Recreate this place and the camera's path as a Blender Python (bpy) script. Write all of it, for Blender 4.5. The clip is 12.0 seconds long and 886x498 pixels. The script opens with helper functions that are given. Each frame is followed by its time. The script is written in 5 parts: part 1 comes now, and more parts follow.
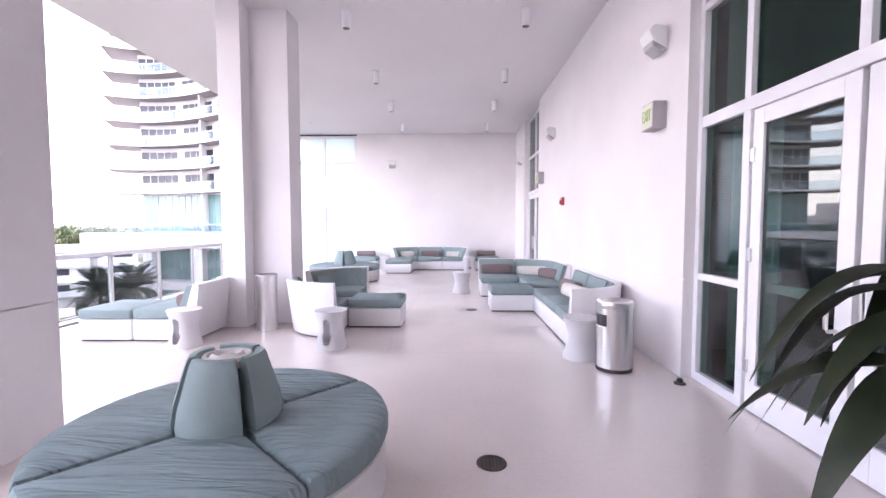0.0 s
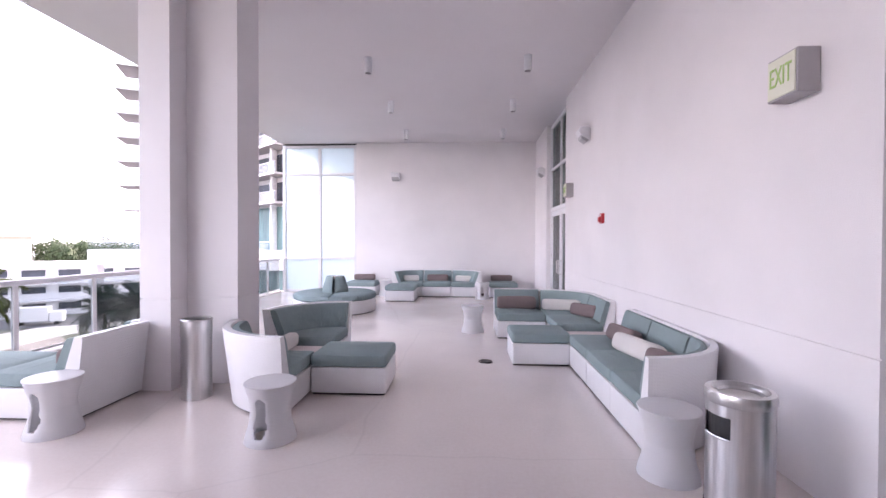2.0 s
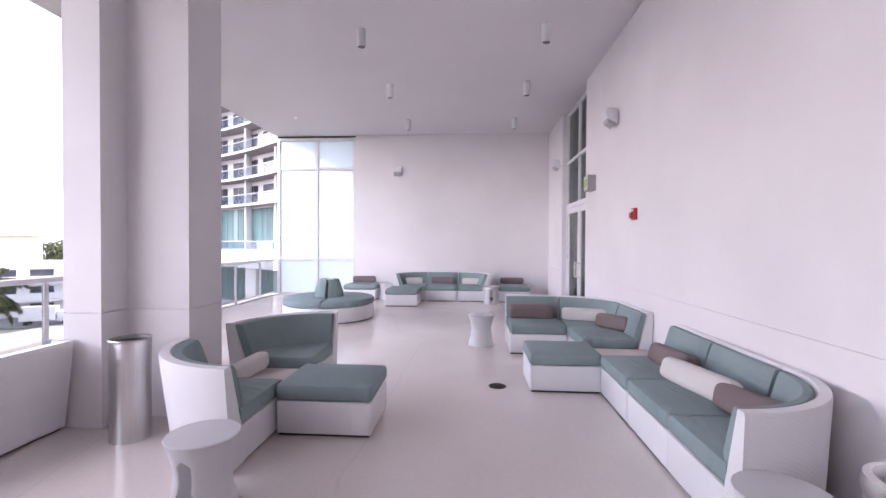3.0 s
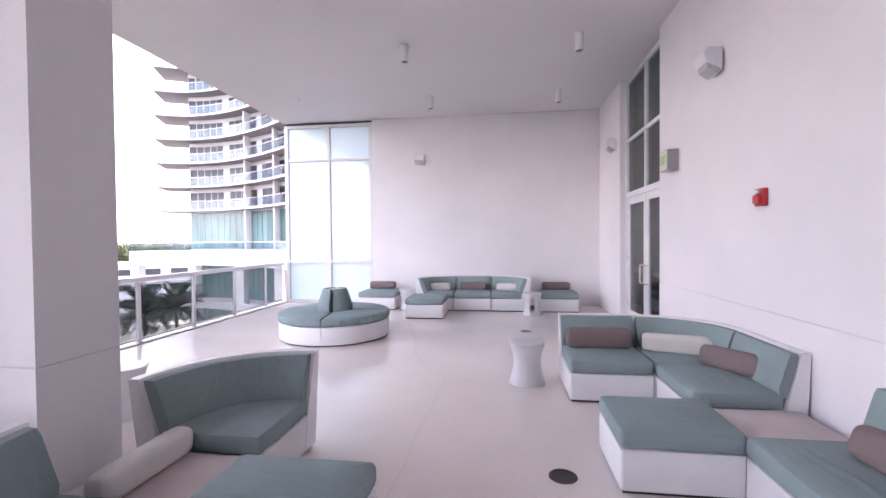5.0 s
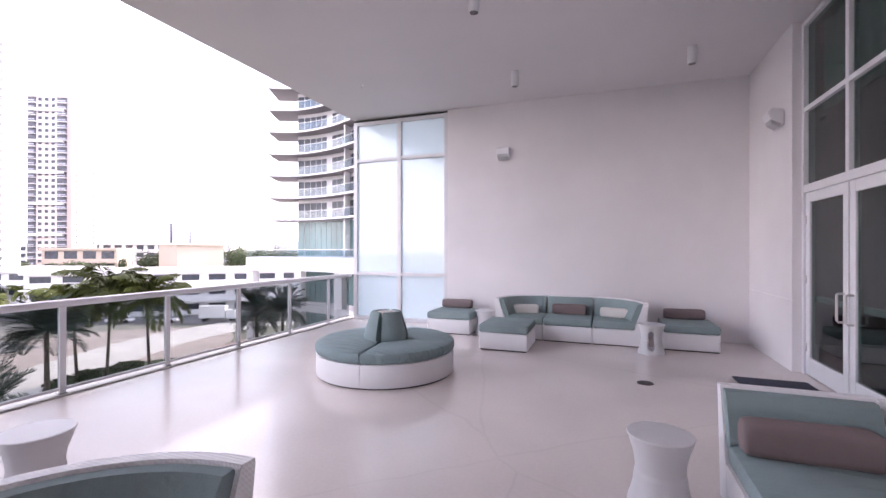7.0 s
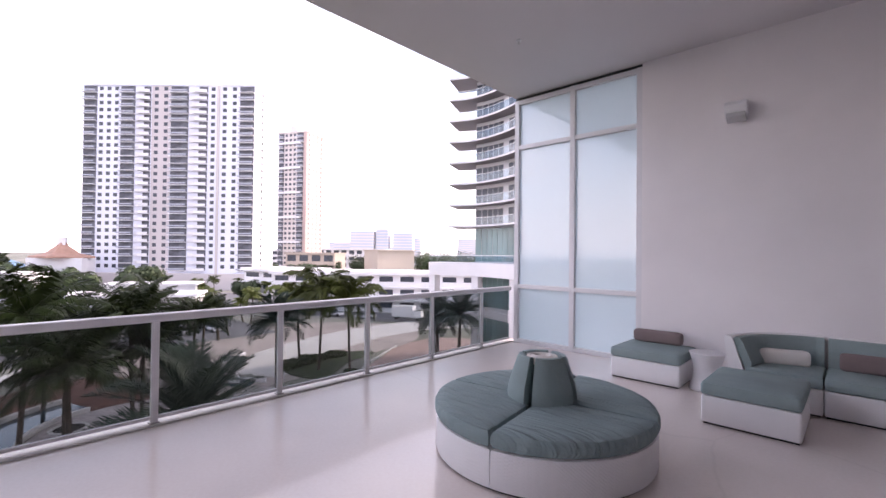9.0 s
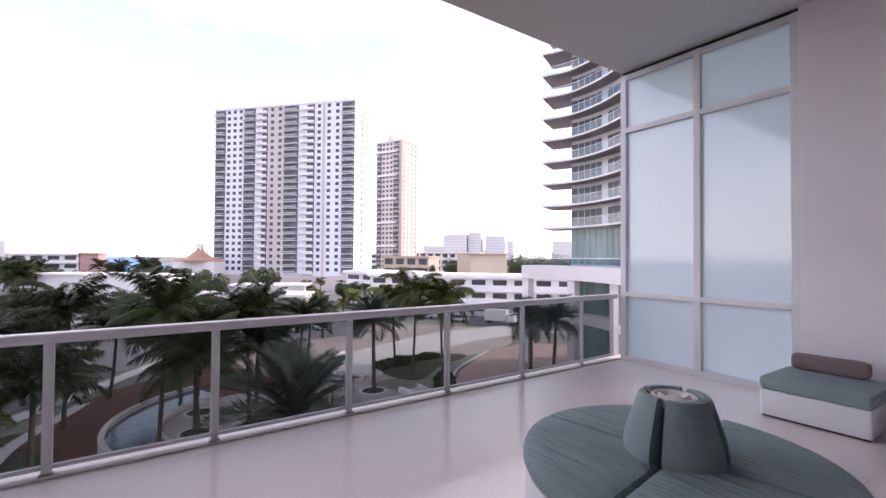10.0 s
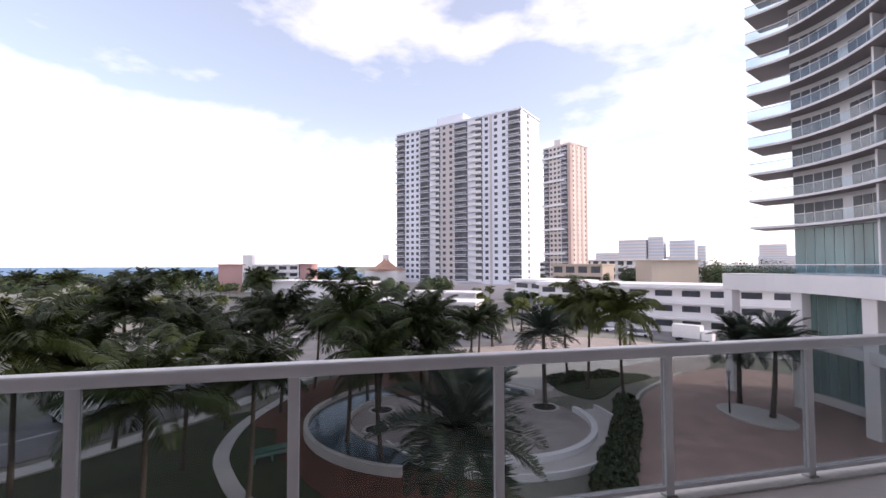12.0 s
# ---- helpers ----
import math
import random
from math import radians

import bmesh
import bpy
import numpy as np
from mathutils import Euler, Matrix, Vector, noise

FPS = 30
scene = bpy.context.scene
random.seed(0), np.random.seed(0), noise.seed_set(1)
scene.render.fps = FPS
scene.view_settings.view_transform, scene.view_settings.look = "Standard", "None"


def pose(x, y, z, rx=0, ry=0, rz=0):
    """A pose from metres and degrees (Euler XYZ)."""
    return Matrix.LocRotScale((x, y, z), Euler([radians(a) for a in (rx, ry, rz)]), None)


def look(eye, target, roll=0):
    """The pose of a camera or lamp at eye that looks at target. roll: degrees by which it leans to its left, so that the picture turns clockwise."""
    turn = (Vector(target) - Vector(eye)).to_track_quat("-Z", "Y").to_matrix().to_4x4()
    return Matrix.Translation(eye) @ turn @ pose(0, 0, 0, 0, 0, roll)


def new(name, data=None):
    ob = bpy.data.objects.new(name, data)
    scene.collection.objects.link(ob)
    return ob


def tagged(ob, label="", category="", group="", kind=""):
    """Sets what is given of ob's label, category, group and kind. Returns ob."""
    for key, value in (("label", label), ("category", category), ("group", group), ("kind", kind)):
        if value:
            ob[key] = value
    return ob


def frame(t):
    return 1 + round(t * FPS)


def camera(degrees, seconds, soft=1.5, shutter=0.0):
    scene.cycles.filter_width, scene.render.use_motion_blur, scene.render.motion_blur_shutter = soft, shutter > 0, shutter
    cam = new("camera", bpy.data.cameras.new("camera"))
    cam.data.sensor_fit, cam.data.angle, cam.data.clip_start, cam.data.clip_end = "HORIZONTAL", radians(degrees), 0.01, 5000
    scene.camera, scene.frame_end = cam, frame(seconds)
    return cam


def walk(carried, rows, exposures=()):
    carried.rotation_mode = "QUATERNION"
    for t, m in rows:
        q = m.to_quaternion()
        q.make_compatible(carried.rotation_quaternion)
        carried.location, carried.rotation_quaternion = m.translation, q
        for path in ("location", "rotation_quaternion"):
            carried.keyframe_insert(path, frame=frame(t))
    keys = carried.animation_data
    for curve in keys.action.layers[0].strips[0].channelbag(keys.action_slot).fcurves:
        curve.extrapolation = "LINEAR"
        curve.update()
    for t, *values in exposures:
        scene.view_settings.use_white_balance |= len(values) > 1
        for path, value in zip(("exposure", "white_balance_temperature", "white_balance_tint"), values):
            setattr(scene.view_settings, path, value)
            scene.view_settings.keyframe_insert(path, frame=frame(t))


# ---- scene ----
cam = camera(90.7, 12.0)
PATH = [
    (0, (0.516, 1.11, 1.429), (0.473, 3.106, 1.32), -0.1),
    (0.5, (0.517, 1.57, 1.456), (0.468, 3.568, 1.366), 0.2),
    (1, (0.564, 2.031, 1.514), (0.492, 4.029, 1.45), 0.2),
    (1.5, (0.569, 2.466, 1.515), (0.483, 4.464, 1.475), 0.2),
    (2, (0.573, 2.901, 1.503), (0.473, 4.898, 1.475), 0.2),
    (2.5, (0.583, 3.367, 1.5), (0.467, 5.364, 1.474), 0.2),
    (3, (0.568, 3.858, 1.501), (0.435, 5.854, 1.472), 0.3),
    (5, (0.465, 5.564, 1.54), (0.192, 7.545, 1.5), -0.5),
    (5.5, (0.402, 6.04, 1.545), (0.078, 8.014, 1.52), -0.3),
    (6, (0.382, 6.525, 1.556), (-0.027, 8.483, 1.54), -0.3),
    (6.5, (0.387, 6.999, 1.556), (-0.152, 8.925, 1.546), -0.2),
    (7, (0.392, 7.351, 1.565), (-0.303, 9.227, 1.568), 0.1),
    (9, (-0.371, 9.213, 1.589), (-1.746, 10.665, 1.615), 0.6),
    (9.5, (-0.614, 9.536, 1.592), (-2.131, 10.838, 1.62), 0.6),
    (10, (-0.895, 9.806, 1.577), (-2.543, 10.937, 1.614), 0.4),
    (10.5, (-1.224, 10.072, 1.585), (-2.982, 11.025, 1.624), 0.1),
    (11, (-1.594, 10.296, 1.593), (-3.44, 11.064, 1.639), -0.0),
    (11.5, (-1.975, 10.474, 1.615), (-3.882, 11.075, 1.67), -0.2),
    (12, (-2.473, 10.599, 1.563), (-4.423, 11.038, 1.636), -0.1),
]
EXPOSURES = [(0.0, 3.43, 6800, 25), (2.5, 2.84, 6850, 26), (5.5, 2.86, 6850, 25), (7.0, 2.42, 6950, 26), (9.0, 1.72, 6950, 27), (10.5, 1.28, 6900, 25), (12.0, 0.93, 6900, 21)]
walk(cam, [(t, look(eye, target, roll)) for t, eye, target, roll in PATH], exposures=EXPOSURES)


# ---- world, sun, exposure ----
SUN_AZ, SUN_EL = radians(20), radians(27)     # from +y towards +x
world = bpy.data.worlds.new("world")
scene.world = world
world.use_nodes = True
wn, wl = world.node_tree.nodes, world.node_tree.links
sky = wn.new("ShaderNodeTexSky")
sky.sky_type = "NISHITA"
sky.sun_disc = False
sky.sun_elevation, sky.sun_rotation = SUN_EL, SUN_AZ
sky.air_density, sky.dust_density, sky.ozone_density = 1.0, 1.4, 1.1
wtc = wn.new("ShaderNodeTexCoord")
wmap = wn.new("ShaderNodeMapping")
wmap.inputs["Scale"].default_value = (1.0, 1.0, 2.6)
wmap.inputs["Location"].default_value = (0.35, 1.2, 0.4)
cloud = wn.new("ShaderNodeTexNoise")
cloud.inputs["Scale"].default_value = 2.3
cloud.inputs["Detail"].default_value = 7.0
cloud.inputs["Roughness"].default_value = 0.55
cramp = wn.new("ShaderNodeValToRGB")
cramp.color_ramp.elements[0].position, cramp.color_ramp.elements[1].position = 0.46, 0.76
cramp.color_ramp.elements[0].color = (0.14, 0.14, 0.14, 1)
wmix = wn.new("ShaderNodeMixRGB")
wmix.inputs["Color2"].default_value = (8.0, 7.8, 7.9, 1)
wl.new(wtc.outputs["Generated"], wmap.inputs["Vector"])
wl.new(wmap.outputs["Vector"], cloud.inputs["Vector"])
wl.new(cloud.outputs["Fac"], cramp.inputs["Fac"])
wl.new(cramp.outputs["Color"], wmix.inputs["Fac"])
wl.new(sky.outputs["Color"], wmix.inputs["Color1"])
whz = wn.new("ShaderNodeSeparateXYZ")
wl.new(wtc.outputs["Generated"], whz.inputs["Vector"])
whr = wn.new("ShaderNodeMapRange")
whr.interpolation_type = "SMOOTHERSTEP"
whr.inputs["From Min"].default_value, whr.inputs["From Max"].default_value = -0.02, 0.34
whr.inputs["To Min"].default_value, whr.inputs["To Max"].default_value = 0.9, 0.0
wl.new(whz.outputs["Z"], whr.inputs["Value"])
whm = wn.new("ShaderNodeMixRGB")
whm.inputs["Color2"].default_value = (7.4, 7.3, 7.6, 1)
wl.new(whr.outputs["Result"], whm.inputs["Fac"])
wl.new(wmix.outputs["Color"], whm.inputs["Color1"])
wl.new(whm.outputs["Color"], wn["Background"].inputs["Color"])
wn["Background"].inputs["Strength"].default_value = 0.14

sun = new("sun", bpy.data.lights.new("sun", "SUN"))
sun.data.energy, sun.data.angle, sun.data.color = 1.3, radians(0.6), (1.0, 0.9, 0.78)
sun.matrix_world = look((60 * math.sin(SUN_AZ), 60 * math.cos(SUN_AZ), 60 * math.tan(SUN_EL)), (0, 0, 0))


# ---- materials ----
def material(name, color, rough=0.5, metal=0.0, spec=0.5, var=0.12, scale=3.0, bump=0.0, bscale=60.0, fine=0.0,
             stretch=(1, 1, 1), obj_random=0.0, second=None, coat=0.0):
    """Principled surface with two scales of variation, optional relief and per-object variation."""
    m = bpy.data.materials.new(name)
    m.use_nodes = True
    n, l = m.node_tree.nodes, m.node_tree.links
    p = n["Principled BSDF"]
    p.inputs["Roughness"].default_value = rough
    p.inputs["Metallic"].default_value = metal
    p.inputs["Specular IOR Level"].default_value = spec
    p.inputs["Coat Weight"].default_value = coat
    tc = n.new("ShaderNodeTexCoord")
    mp = n.new("ShaderNodeMapping")
    mp.inputs["Scale"].default_value = stretch
    l.new(tc.outputs["Object"], mp.inputs["Vector"])
    big = n.new("ShaderNodeTexNoise")
    big.inputs["Scale"].default_value = scale
    big.inputs["Detail"].default_value = 6.0
    l.new(mp.outputs["Vector"], big.inputs["Vector"])
    small = n.new("ShaderNodeTexNoise")
    small.inputs["Scale"].default_value = bscale
    small.inputs["Detail"].default_value = 3.0
    l.new(mp.outputs["Vector"], small.inputs["Vector"])
    c = Vector(color)
    lo, hi = c * (1 - var), c * (1 + var)
    if second:
        lo = Vector(second)
    ramp = n.new("ShaderNodeValToRGB")
    ramp.color_ramp.elements[0].position, ramp.color_ramp.elements[1].position = 0.3, 0.7
    ramp.color_ramp.elements[0].color = (*lo, 1)
    ramp.color_ramp.elements[1].color = (*hi, 1)
    l.new(big.outputs["Fac"], ramp.inputs["Fac"])
    out = ramp.outputs["Color"]
    if fine:
        mx = n.new("ShaderNodeMixRGB")
        mx.blend_type = "OVERLAY"
        mx.inputs["Fac"].default_value = fine
        l.new(out, mx.inputs["Color1"])
        l.new(small.outputs["Fac"], mx.inputs["Color2"])
        out = mx.outputs["Color"]
    if obj_random:
        oi = n.new("ShaderNodeObjectInfo")
        hv = n.new("ShaderNodeHueSaturation")
        mr = n.new("ShaderNodeMapRange")
        mr.inputs["To Min"].default_value, mr.inputs["To Max"].default_value = 1 - obj_random, 1 + obj_random
        l.new(oi.outputs["Random"], mr.inputs["Value"])
        l.new(mr.outputs["Result"], hv.inputs["Value"])
        l.new(out, hv.inputs["Color"])
        out = hv.outputs["Color"]
    l.new(out, p.inputs["Base Color"])
    if bump:
        b = n.new("ShaderNodeBump")
        b.inputs["Strength"].default_value = bump
        b.inputs["Distance"].default_value = 0.01
        l.new(small.outputs["Fac"], b.inputs["Height"])
        l.new(b.outputs["Normal"], p.inputs["Normal"])
    return m


def mirror_share(n, l, gloss):
    """Gloss that grows towards grazing views, the same from both faces of a pane."""
    lw = n.new("ShaderNodeLayerWeight")
    lw.inputs["Blend"].default_value = 0.5
    pw = n.new("ShaderNodeMath")
    pw.operation = "POWER"
    pw.inputs[1].default_value = 4.5
    l.new(lw.outputs["Facing"], pw.inputs[0])
    ma = n.new("ShaderNodeMath")
    ma.operation = "MULTIPLY_ADD"
    ma.inputs[1].default_value, ma.inputs[2].default_value = 0.85, gloss
    l.new(pw.outputs[0], ma.inputs[0])
    return ma.outputs[0]


def glass(name, tint, gloss=0.06, rough=0.02):
    """Thin clear pane: tinted transparency with a fresnel mirror layer."""
    m = bpy.data.materials.new(name)
    m.use_nodes = True
    n, l = m.node_tree.nodes, m.node_tree.links
    n.remove(n["Principled BSDF"])
    tr = n.new("ShaderNodeBsdfTransparent")
    tr.inputs["Color"].default_value = (*tint, 1)
    gl = n.new("ShaderNodeBsdfGlossy")
    gl.inputs["Roughness"].default_value = rough
    sheen = mirror_share(n, l, gloss)
    mix = n.new("ShaderNodeMixShader")
    l.new(sheen, mix.inputs["Fac"])
    l.new(tr.outputs["BSDF"], mix.inputs[1])
    l.new(gl.outputs["BSDF"], mix.inputs[2])
    l.new(mix.outputs["Shader"], n["Material Output"].inputs["Surface"])
    return m


def floor_material():
    """Polished pale concrete: cloudy stains, hairline cracks, uneven gloss."""
    m = material("polished_concrete", (0.72, 0.645, 0.612), rough=0.2, spec=0.5, var=0.06, scale=0.7, bscale=35, fine=0.12, coat=0.45)
    n, l = m.node_tree.nodes, m.node_tree.links
    p = n["Principled BSDF"]
    p.inputs["Coat Roughness"].default_value = 0.10
    tc = n.new("ShaderNodeTexCoord")
    vor = n.new("ShaderNodeTexVoronoi")
    vor.feature = "DISTANCE_TO_EDGE"
    vor.inputs["Scale"].default_value = 0.33
    dist = n.new("ShaderNodeTexNoise")
    dist.inputs["Scale"].default_value = 1.4
    dist.inputs["Detail"].default_value = 8
    mixv = n.new("ShaderNodeMixRGB")
    mixv.inputs["Fac"].default_value = 0.13
    l.new(tc.outputs["Object"], dist.inputs["Vector"])
    l.new(tc.outputs["Object"], mixv.inputs["Color1"])
    l.new(dist.outputs["Color"], mixv.inputs["Color2"])
    l.new(mixv.outputs["Color"], vor.inputs["Vector"])
    cr = n.new("ShaderNodeMapRange")
    cr.inputs["From Min"].default_value, cr.inputs["From Max"].default_value = 0.0, 0.004
    cr.inputs["To Min"].default_value, cr.inputs["To Max"].default_value = 0.93, 1.0
    l.new(vor.outputs["Distance"], cr.inputs["Value"])
    mul = n.new("ShaderNodeMixRGB")
    mul.blend_type = "MULTIPLY"
    mul.inputs["Fac"].default_value = 1.0
    old = p.inputs["Base Color"].links[0].from_socket
    l.new(old, mul.inputs["Color1"])
    l.new(cr.outputs["Result"], mul.inputs["Color2"])
    l.new(mul.outputs["Color"], p.inputs["Base Color"])
    rn = n.new("ShaderNodeTexNoise")
    rn.inputs["Scale"].default_value = 1.1
    rn.inputs["Detail"].default_value = 5
    rr_ = n.new("ShaderNodeMapRange")
    rr_.inputs["To Min"].default_value, rr_.inputs["To Max"].default_value = 0.13, 0.30
    l.new(tc.outputs["Object"], rn.inputs["Vector"])
    l.new(rn.outputs["Fac"], rr_.inputs["Value"])
    l.new(rr_.outputs["Result"], p.inputs["Roughness"])
    return m


def wicker_material():
    """White woven resin: fine upright ribs."""
    m = material("white_wicker", (0.80, 0.79, 0.80), rough=0.45, var=0.03, scale=2.5)
    n, l = m.node_tree.nodes, m.node_tree.links
    tc = n.new("ShaderNodeTexCoord")
    sep = n.new("ShaderNodeSeparateXYZ")
    l.new(tc.outputs["Object"], sep.inputs["Vector"])
    waves = []
    for axis, k in (("X", 330), ("Y", 330), ("Z", 260)):
        mu = n.new("ShaderNodeMath")
        mu.operation = "MULTIPLY"
        mu.inputs[1].default_value = k
        l.new(sep.outputs[axis], mu.inputs[0])
        si = n.new("ShaderNodeMath")
        si.operation = "SINE"
        l.new(mu.outputs["Value"], si.inputs[0])
        waves.append(si)
    a = n.new("ShaderNodeMath")
    l.new(waves[0].outputs[0], a.inputs[0])
    l.new(waves[1].outputs[0], a.inputs[1])
    b = n.new("ShaderNodeMath")
    b.operation = "MULTIPLY"
    l.new(a.outputs[0], b.inputs[0])
    l.new(waves[2].outputs[0], b.inputs[1])
    bp = n.new("ShaderNodeBump")
    bp.inputs["Strength"].default_value, bp.inputs["Distance"].default_value = 0.25, 0.003
    l.new(b.outputs[0], bp.inputs["Height"])
    l.new(bp.outputs["Normal"], n["Principled BSDF"].inputs["Normal"])
    return m


def fabric_material(name, color, wrinkle=0.35, depth=0.035, scale=(2.2, 9.0, 5.0)):
    """Outdoor canvas: fine weave plus soft creases."""
    m = material(name, color, rough=0.75, spec=0.25, var=0.09, scale=2.2, bscale=240, fine=0.15, bump=0.2)
    n, l = m.node_tree.nodes, m.node_tree.links
    tc = n.new("ShaderNodeTexCoord")
    mp = n.new("ShaderNodeMapping")
    mp.inputs["Scale"].default_value = scale
    mp.inputs["Rotation"].default_value = (0, 0, 0.5)
    nz = n.new("ShaderNodeTexNoise")
    nz.inputs["Scale"].default_value, nz.inputs["Detail"].default_value = 1.0, 2.0
    nz.inputs["Distortion"].default_value = 0.8
    l.new(tc.outputs["Object"], mp.inputs["Vector"])
    l.new(mp.outputs["Vector"], nz.inputs["Vector"])
    b2 = n.new("ShaderNodeBump")
    b2.inputs["Strength"].default_value, b2.inputs["Distance"].default_value = wrinkle, depth
    l.new(nz.outputs["Fac"], b2.inputs["Height"])
    p = n["Principled BSDF"]
    l.new(p.inputs["Normal"].links[0].from_socket, b2.inputs["Normal"])
    l.new(b2.outputs["Normal"], p.inputs["Normal"])
    return m


def frosted_material():
    """Milky laminated glass: lets daylight through, mirrors a little."""
    m = bpy.data.materials.new("frosted_glass")
    m.use_nodes = True
    n, l = m.node_tree.nodes, m.node_tree.links
    n.remove(n["Principled BSDF"])
    di = n.new("ShaderNodeBsdfDiffuse")
    di.inputs["Color"].default_value = (0.72, 0.79, 0.82, 1)
    tl = n.new("ShaderNodeBsdfTranslucent")
    tl.inputs["Color"].default_value = (0.72, 0.88, 1.0, 1)
    gl = n.new("ShaderNodeBsdfGlossy")
    gl.inputs["Roughness"].default_value = 0.08
    m1, m2 = n.new("ShaderNodeMixShader"), n.new("ShaderNodeMixShader")
    m1.inputs["Fac"].default_value = 0.26
    l.new(di.outputs[0], m1.inputs[1])
    l.new(tl.outputs[0], m1.inputs[2])
    l.new(mirror_share(n, l, 0.10), m2.inputs["Fac"])
    l.new(m1.outputs[0], m2.inputs[1])
    l.new(gl.outputs[0], m2.inputs[2])
    l.new(m2.outputs[0], n["Material Output"].inputs["Surface"])
    return m


STUCCO = material("white_stucco", (0.79, 0.76, 0.77), rough=0.85, spec=0.2, var=0.045, scale=0.8, bump=0.3, bscale=160)
CEIL = material("painted_ceiling", (0.725, 0.696, 0.71), rough=0.85, spec=0.2, var=0.025, scale=0.6, bump=0.15, bscale=140)
FLOOR = floor_material()
WICKER = wicker_material()
TEAL = fabric_material("teal_canvas", (0.245, 0.318, 0.318), 0.55)
TEAL_CREASED = fabric_material("creased_teal_canvas", (0.225, 0.300, 0.306), 1.0, 0.06, (2.0, 17.0, 4.0))
BROWN = fabric_material("taupe_canvas", (0.215, 0.165, 0.163), 0.2)
CREAM = fabric_material("cream_canvas", (0.70, 0.67, 0.64), 0.25)
SLIP = fabric_material("beige_liner", (0.62, 0.54, 0.53), 0.1)
FRAME = material("white_aluminium", (0.78, 0.78, 0.80), rough=0.35, var=0.02)
RAILM = material("painted_rail", (0.70, 0.69, 0.71), rough=0.4, var=0.04)
PLASTIC = material("white_moulded_plastic", (0.82, 0.81, 0.82), rough=0.35, var=0.02)
pn_, pl_ = PLASTIC.node_tree.nodes, PLASTIC.node_tree.links
glow_through = pn_.new("ShaderNodeBsdfTranslucent")
glow_through.inputs["Color"].default_value = (0.85, 0.84, 0.85, 1)
pmix = pn_.new("ShaderNodeMixShader")
pmix.inputs["Fac"].default_value = 0.3
pl_.new(pn_["Principled BSDF"].outputs[0], pmix.inputs[1])
pl_.new(glow_through.outputs[0], pmix.inputs[2])
pl_.new(pmix.outputs[0], pn_["Material Output"].inputs["Surface"])
STEEL = material("brushed_steel", (0.62, 0.61, 0.61), rough=0.28, metal=1.0, var=0.06, scale=5, bump=0.06, bscale=30, stretch=(14, 14, 0.6))
BLACK = material("black_plastic", (0.02, 0.02, 0.022), rough=0.5)
# Near-black colour stands in for the missing light indoors.
DARK = material("painted_room_dark", (0.012, 0.012, 0.014), rough=0.8)
CURTAIN = material("teal_curtain", (0.30, 0.44, 0.41), rough=0.9, var=0.1, scale=2, stretch=(1, 3, 0.3))
RAILGLASS = glass("rail_glass", (0.62, 0.65, 0.66), 0.02)
DOORGLASS = glass("door_glass", (0.46, 0.58, 0.545), 0.075)
FROST = frosted_material()
RED = material("red_plastic", (0.42, 0.02, 0.03), rough=0.35, var=0.05)
GREEN = material("green_lettering", (0.38, 0.58, 0.18), rough=0.4, var=0.03)
BUFF = material("sign_face", (0.72, 0.73, 0.60), rough=0.4, var=0.04)
GREY = material("grey_metal", (0.38, 0.36, 0.37), rough=0.45, var=0.05)
DRAINM = material("bronze_grate", (0.07, 0.055, 0.05), rough=0.5, metal=0.4)
RUBBER = material("rubber_mat", (0.025, 0.03, 0.055), rough=0.8, var=0.2, bump=0.4, bscale=90)
# Darkened frond copy: the garden's shade is put into the colour.
LEAF_SHADED = material("shaded_palm_leaf", (0.017, 0.027, 0.006), rough=0.5, spec=0.2, var=0.4, scale=0.8, obj_random=0.25)
LEAF_GREY = material("date_palm_leaf", (0.034, 0.050, 0.036), rough=0.6, spec=0.2, var=0.35, scale=0.8, obj_random=0.2)
# Lit frond copy: sunlight is painted in as a lighter yellow-green.
LEAF_SUNNY = material("sunlit_palm_leaf", (0.080, 0.098, 0.024), rough=0.55, spec=0.25, var=0.4, scale=0.8, obj_random=0.35)
LEAF_POT = material("glossy_leaf", (0.028, 0.042, 0.018), rough=0.4, var=0.3, scale=9)
TRUNK = material("palm_trunk", (0.085, 0.068, 0.055), rough=0.9, var=0.3, scale=3, bump=0.5, bscale=14, stretch=(1, 1, 3))
OCHRE = material("ochre_glaze", (0.55, 0.30, 0.05), rough=0.35, var=0.12, scale=6)
GROUNDM = material("city_ground", (0.24, 0.23, 0.21), rough=0.9, var=0.3, scale=0.03, second=(0.06, 0.075, 0.04), bscale=1.5, fine=0.3)
# Lawn green is lowered to carry the shade over the garden.
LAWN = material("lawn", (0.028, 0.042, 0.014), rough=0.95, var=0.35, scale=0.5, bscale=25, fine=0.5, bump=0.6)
MULCH = material("red_mulch", (0.105, 0.042, 0.026), rough=0.95, var=0.35, scale=0.9, bscale=18, fine=0.5, bump=0.6)
SOIL = material("dark_soil", (0.03, 0.024, 0.02), rough=0.95, var=0.3, scale=4, bump=0.5, bscale=20)
ASPHALT = material("asphalt", (0.15, 0.15, 0.16), rough=0.9, var=0.2, scale=0.25, bscale=30, fine=0.25)
CONCRETE = material("pale_concrete", (0.55, 0.53, 0.51), rough=0.85, var=0.1, scale=0.5, bscale=30, fine=0.2)
PAVER = material("red_pavers", (0.36, 0.25, 0.22), rough=0.8, var=0.2, scale=0.6, bscale=7, fine=0.4)
PAVER_GREY = material("grey_pavers", (0.38, 0.335, 0.325), rough=0.8, var=0.18, scale=0.6, bscale=7, fine=0.4)
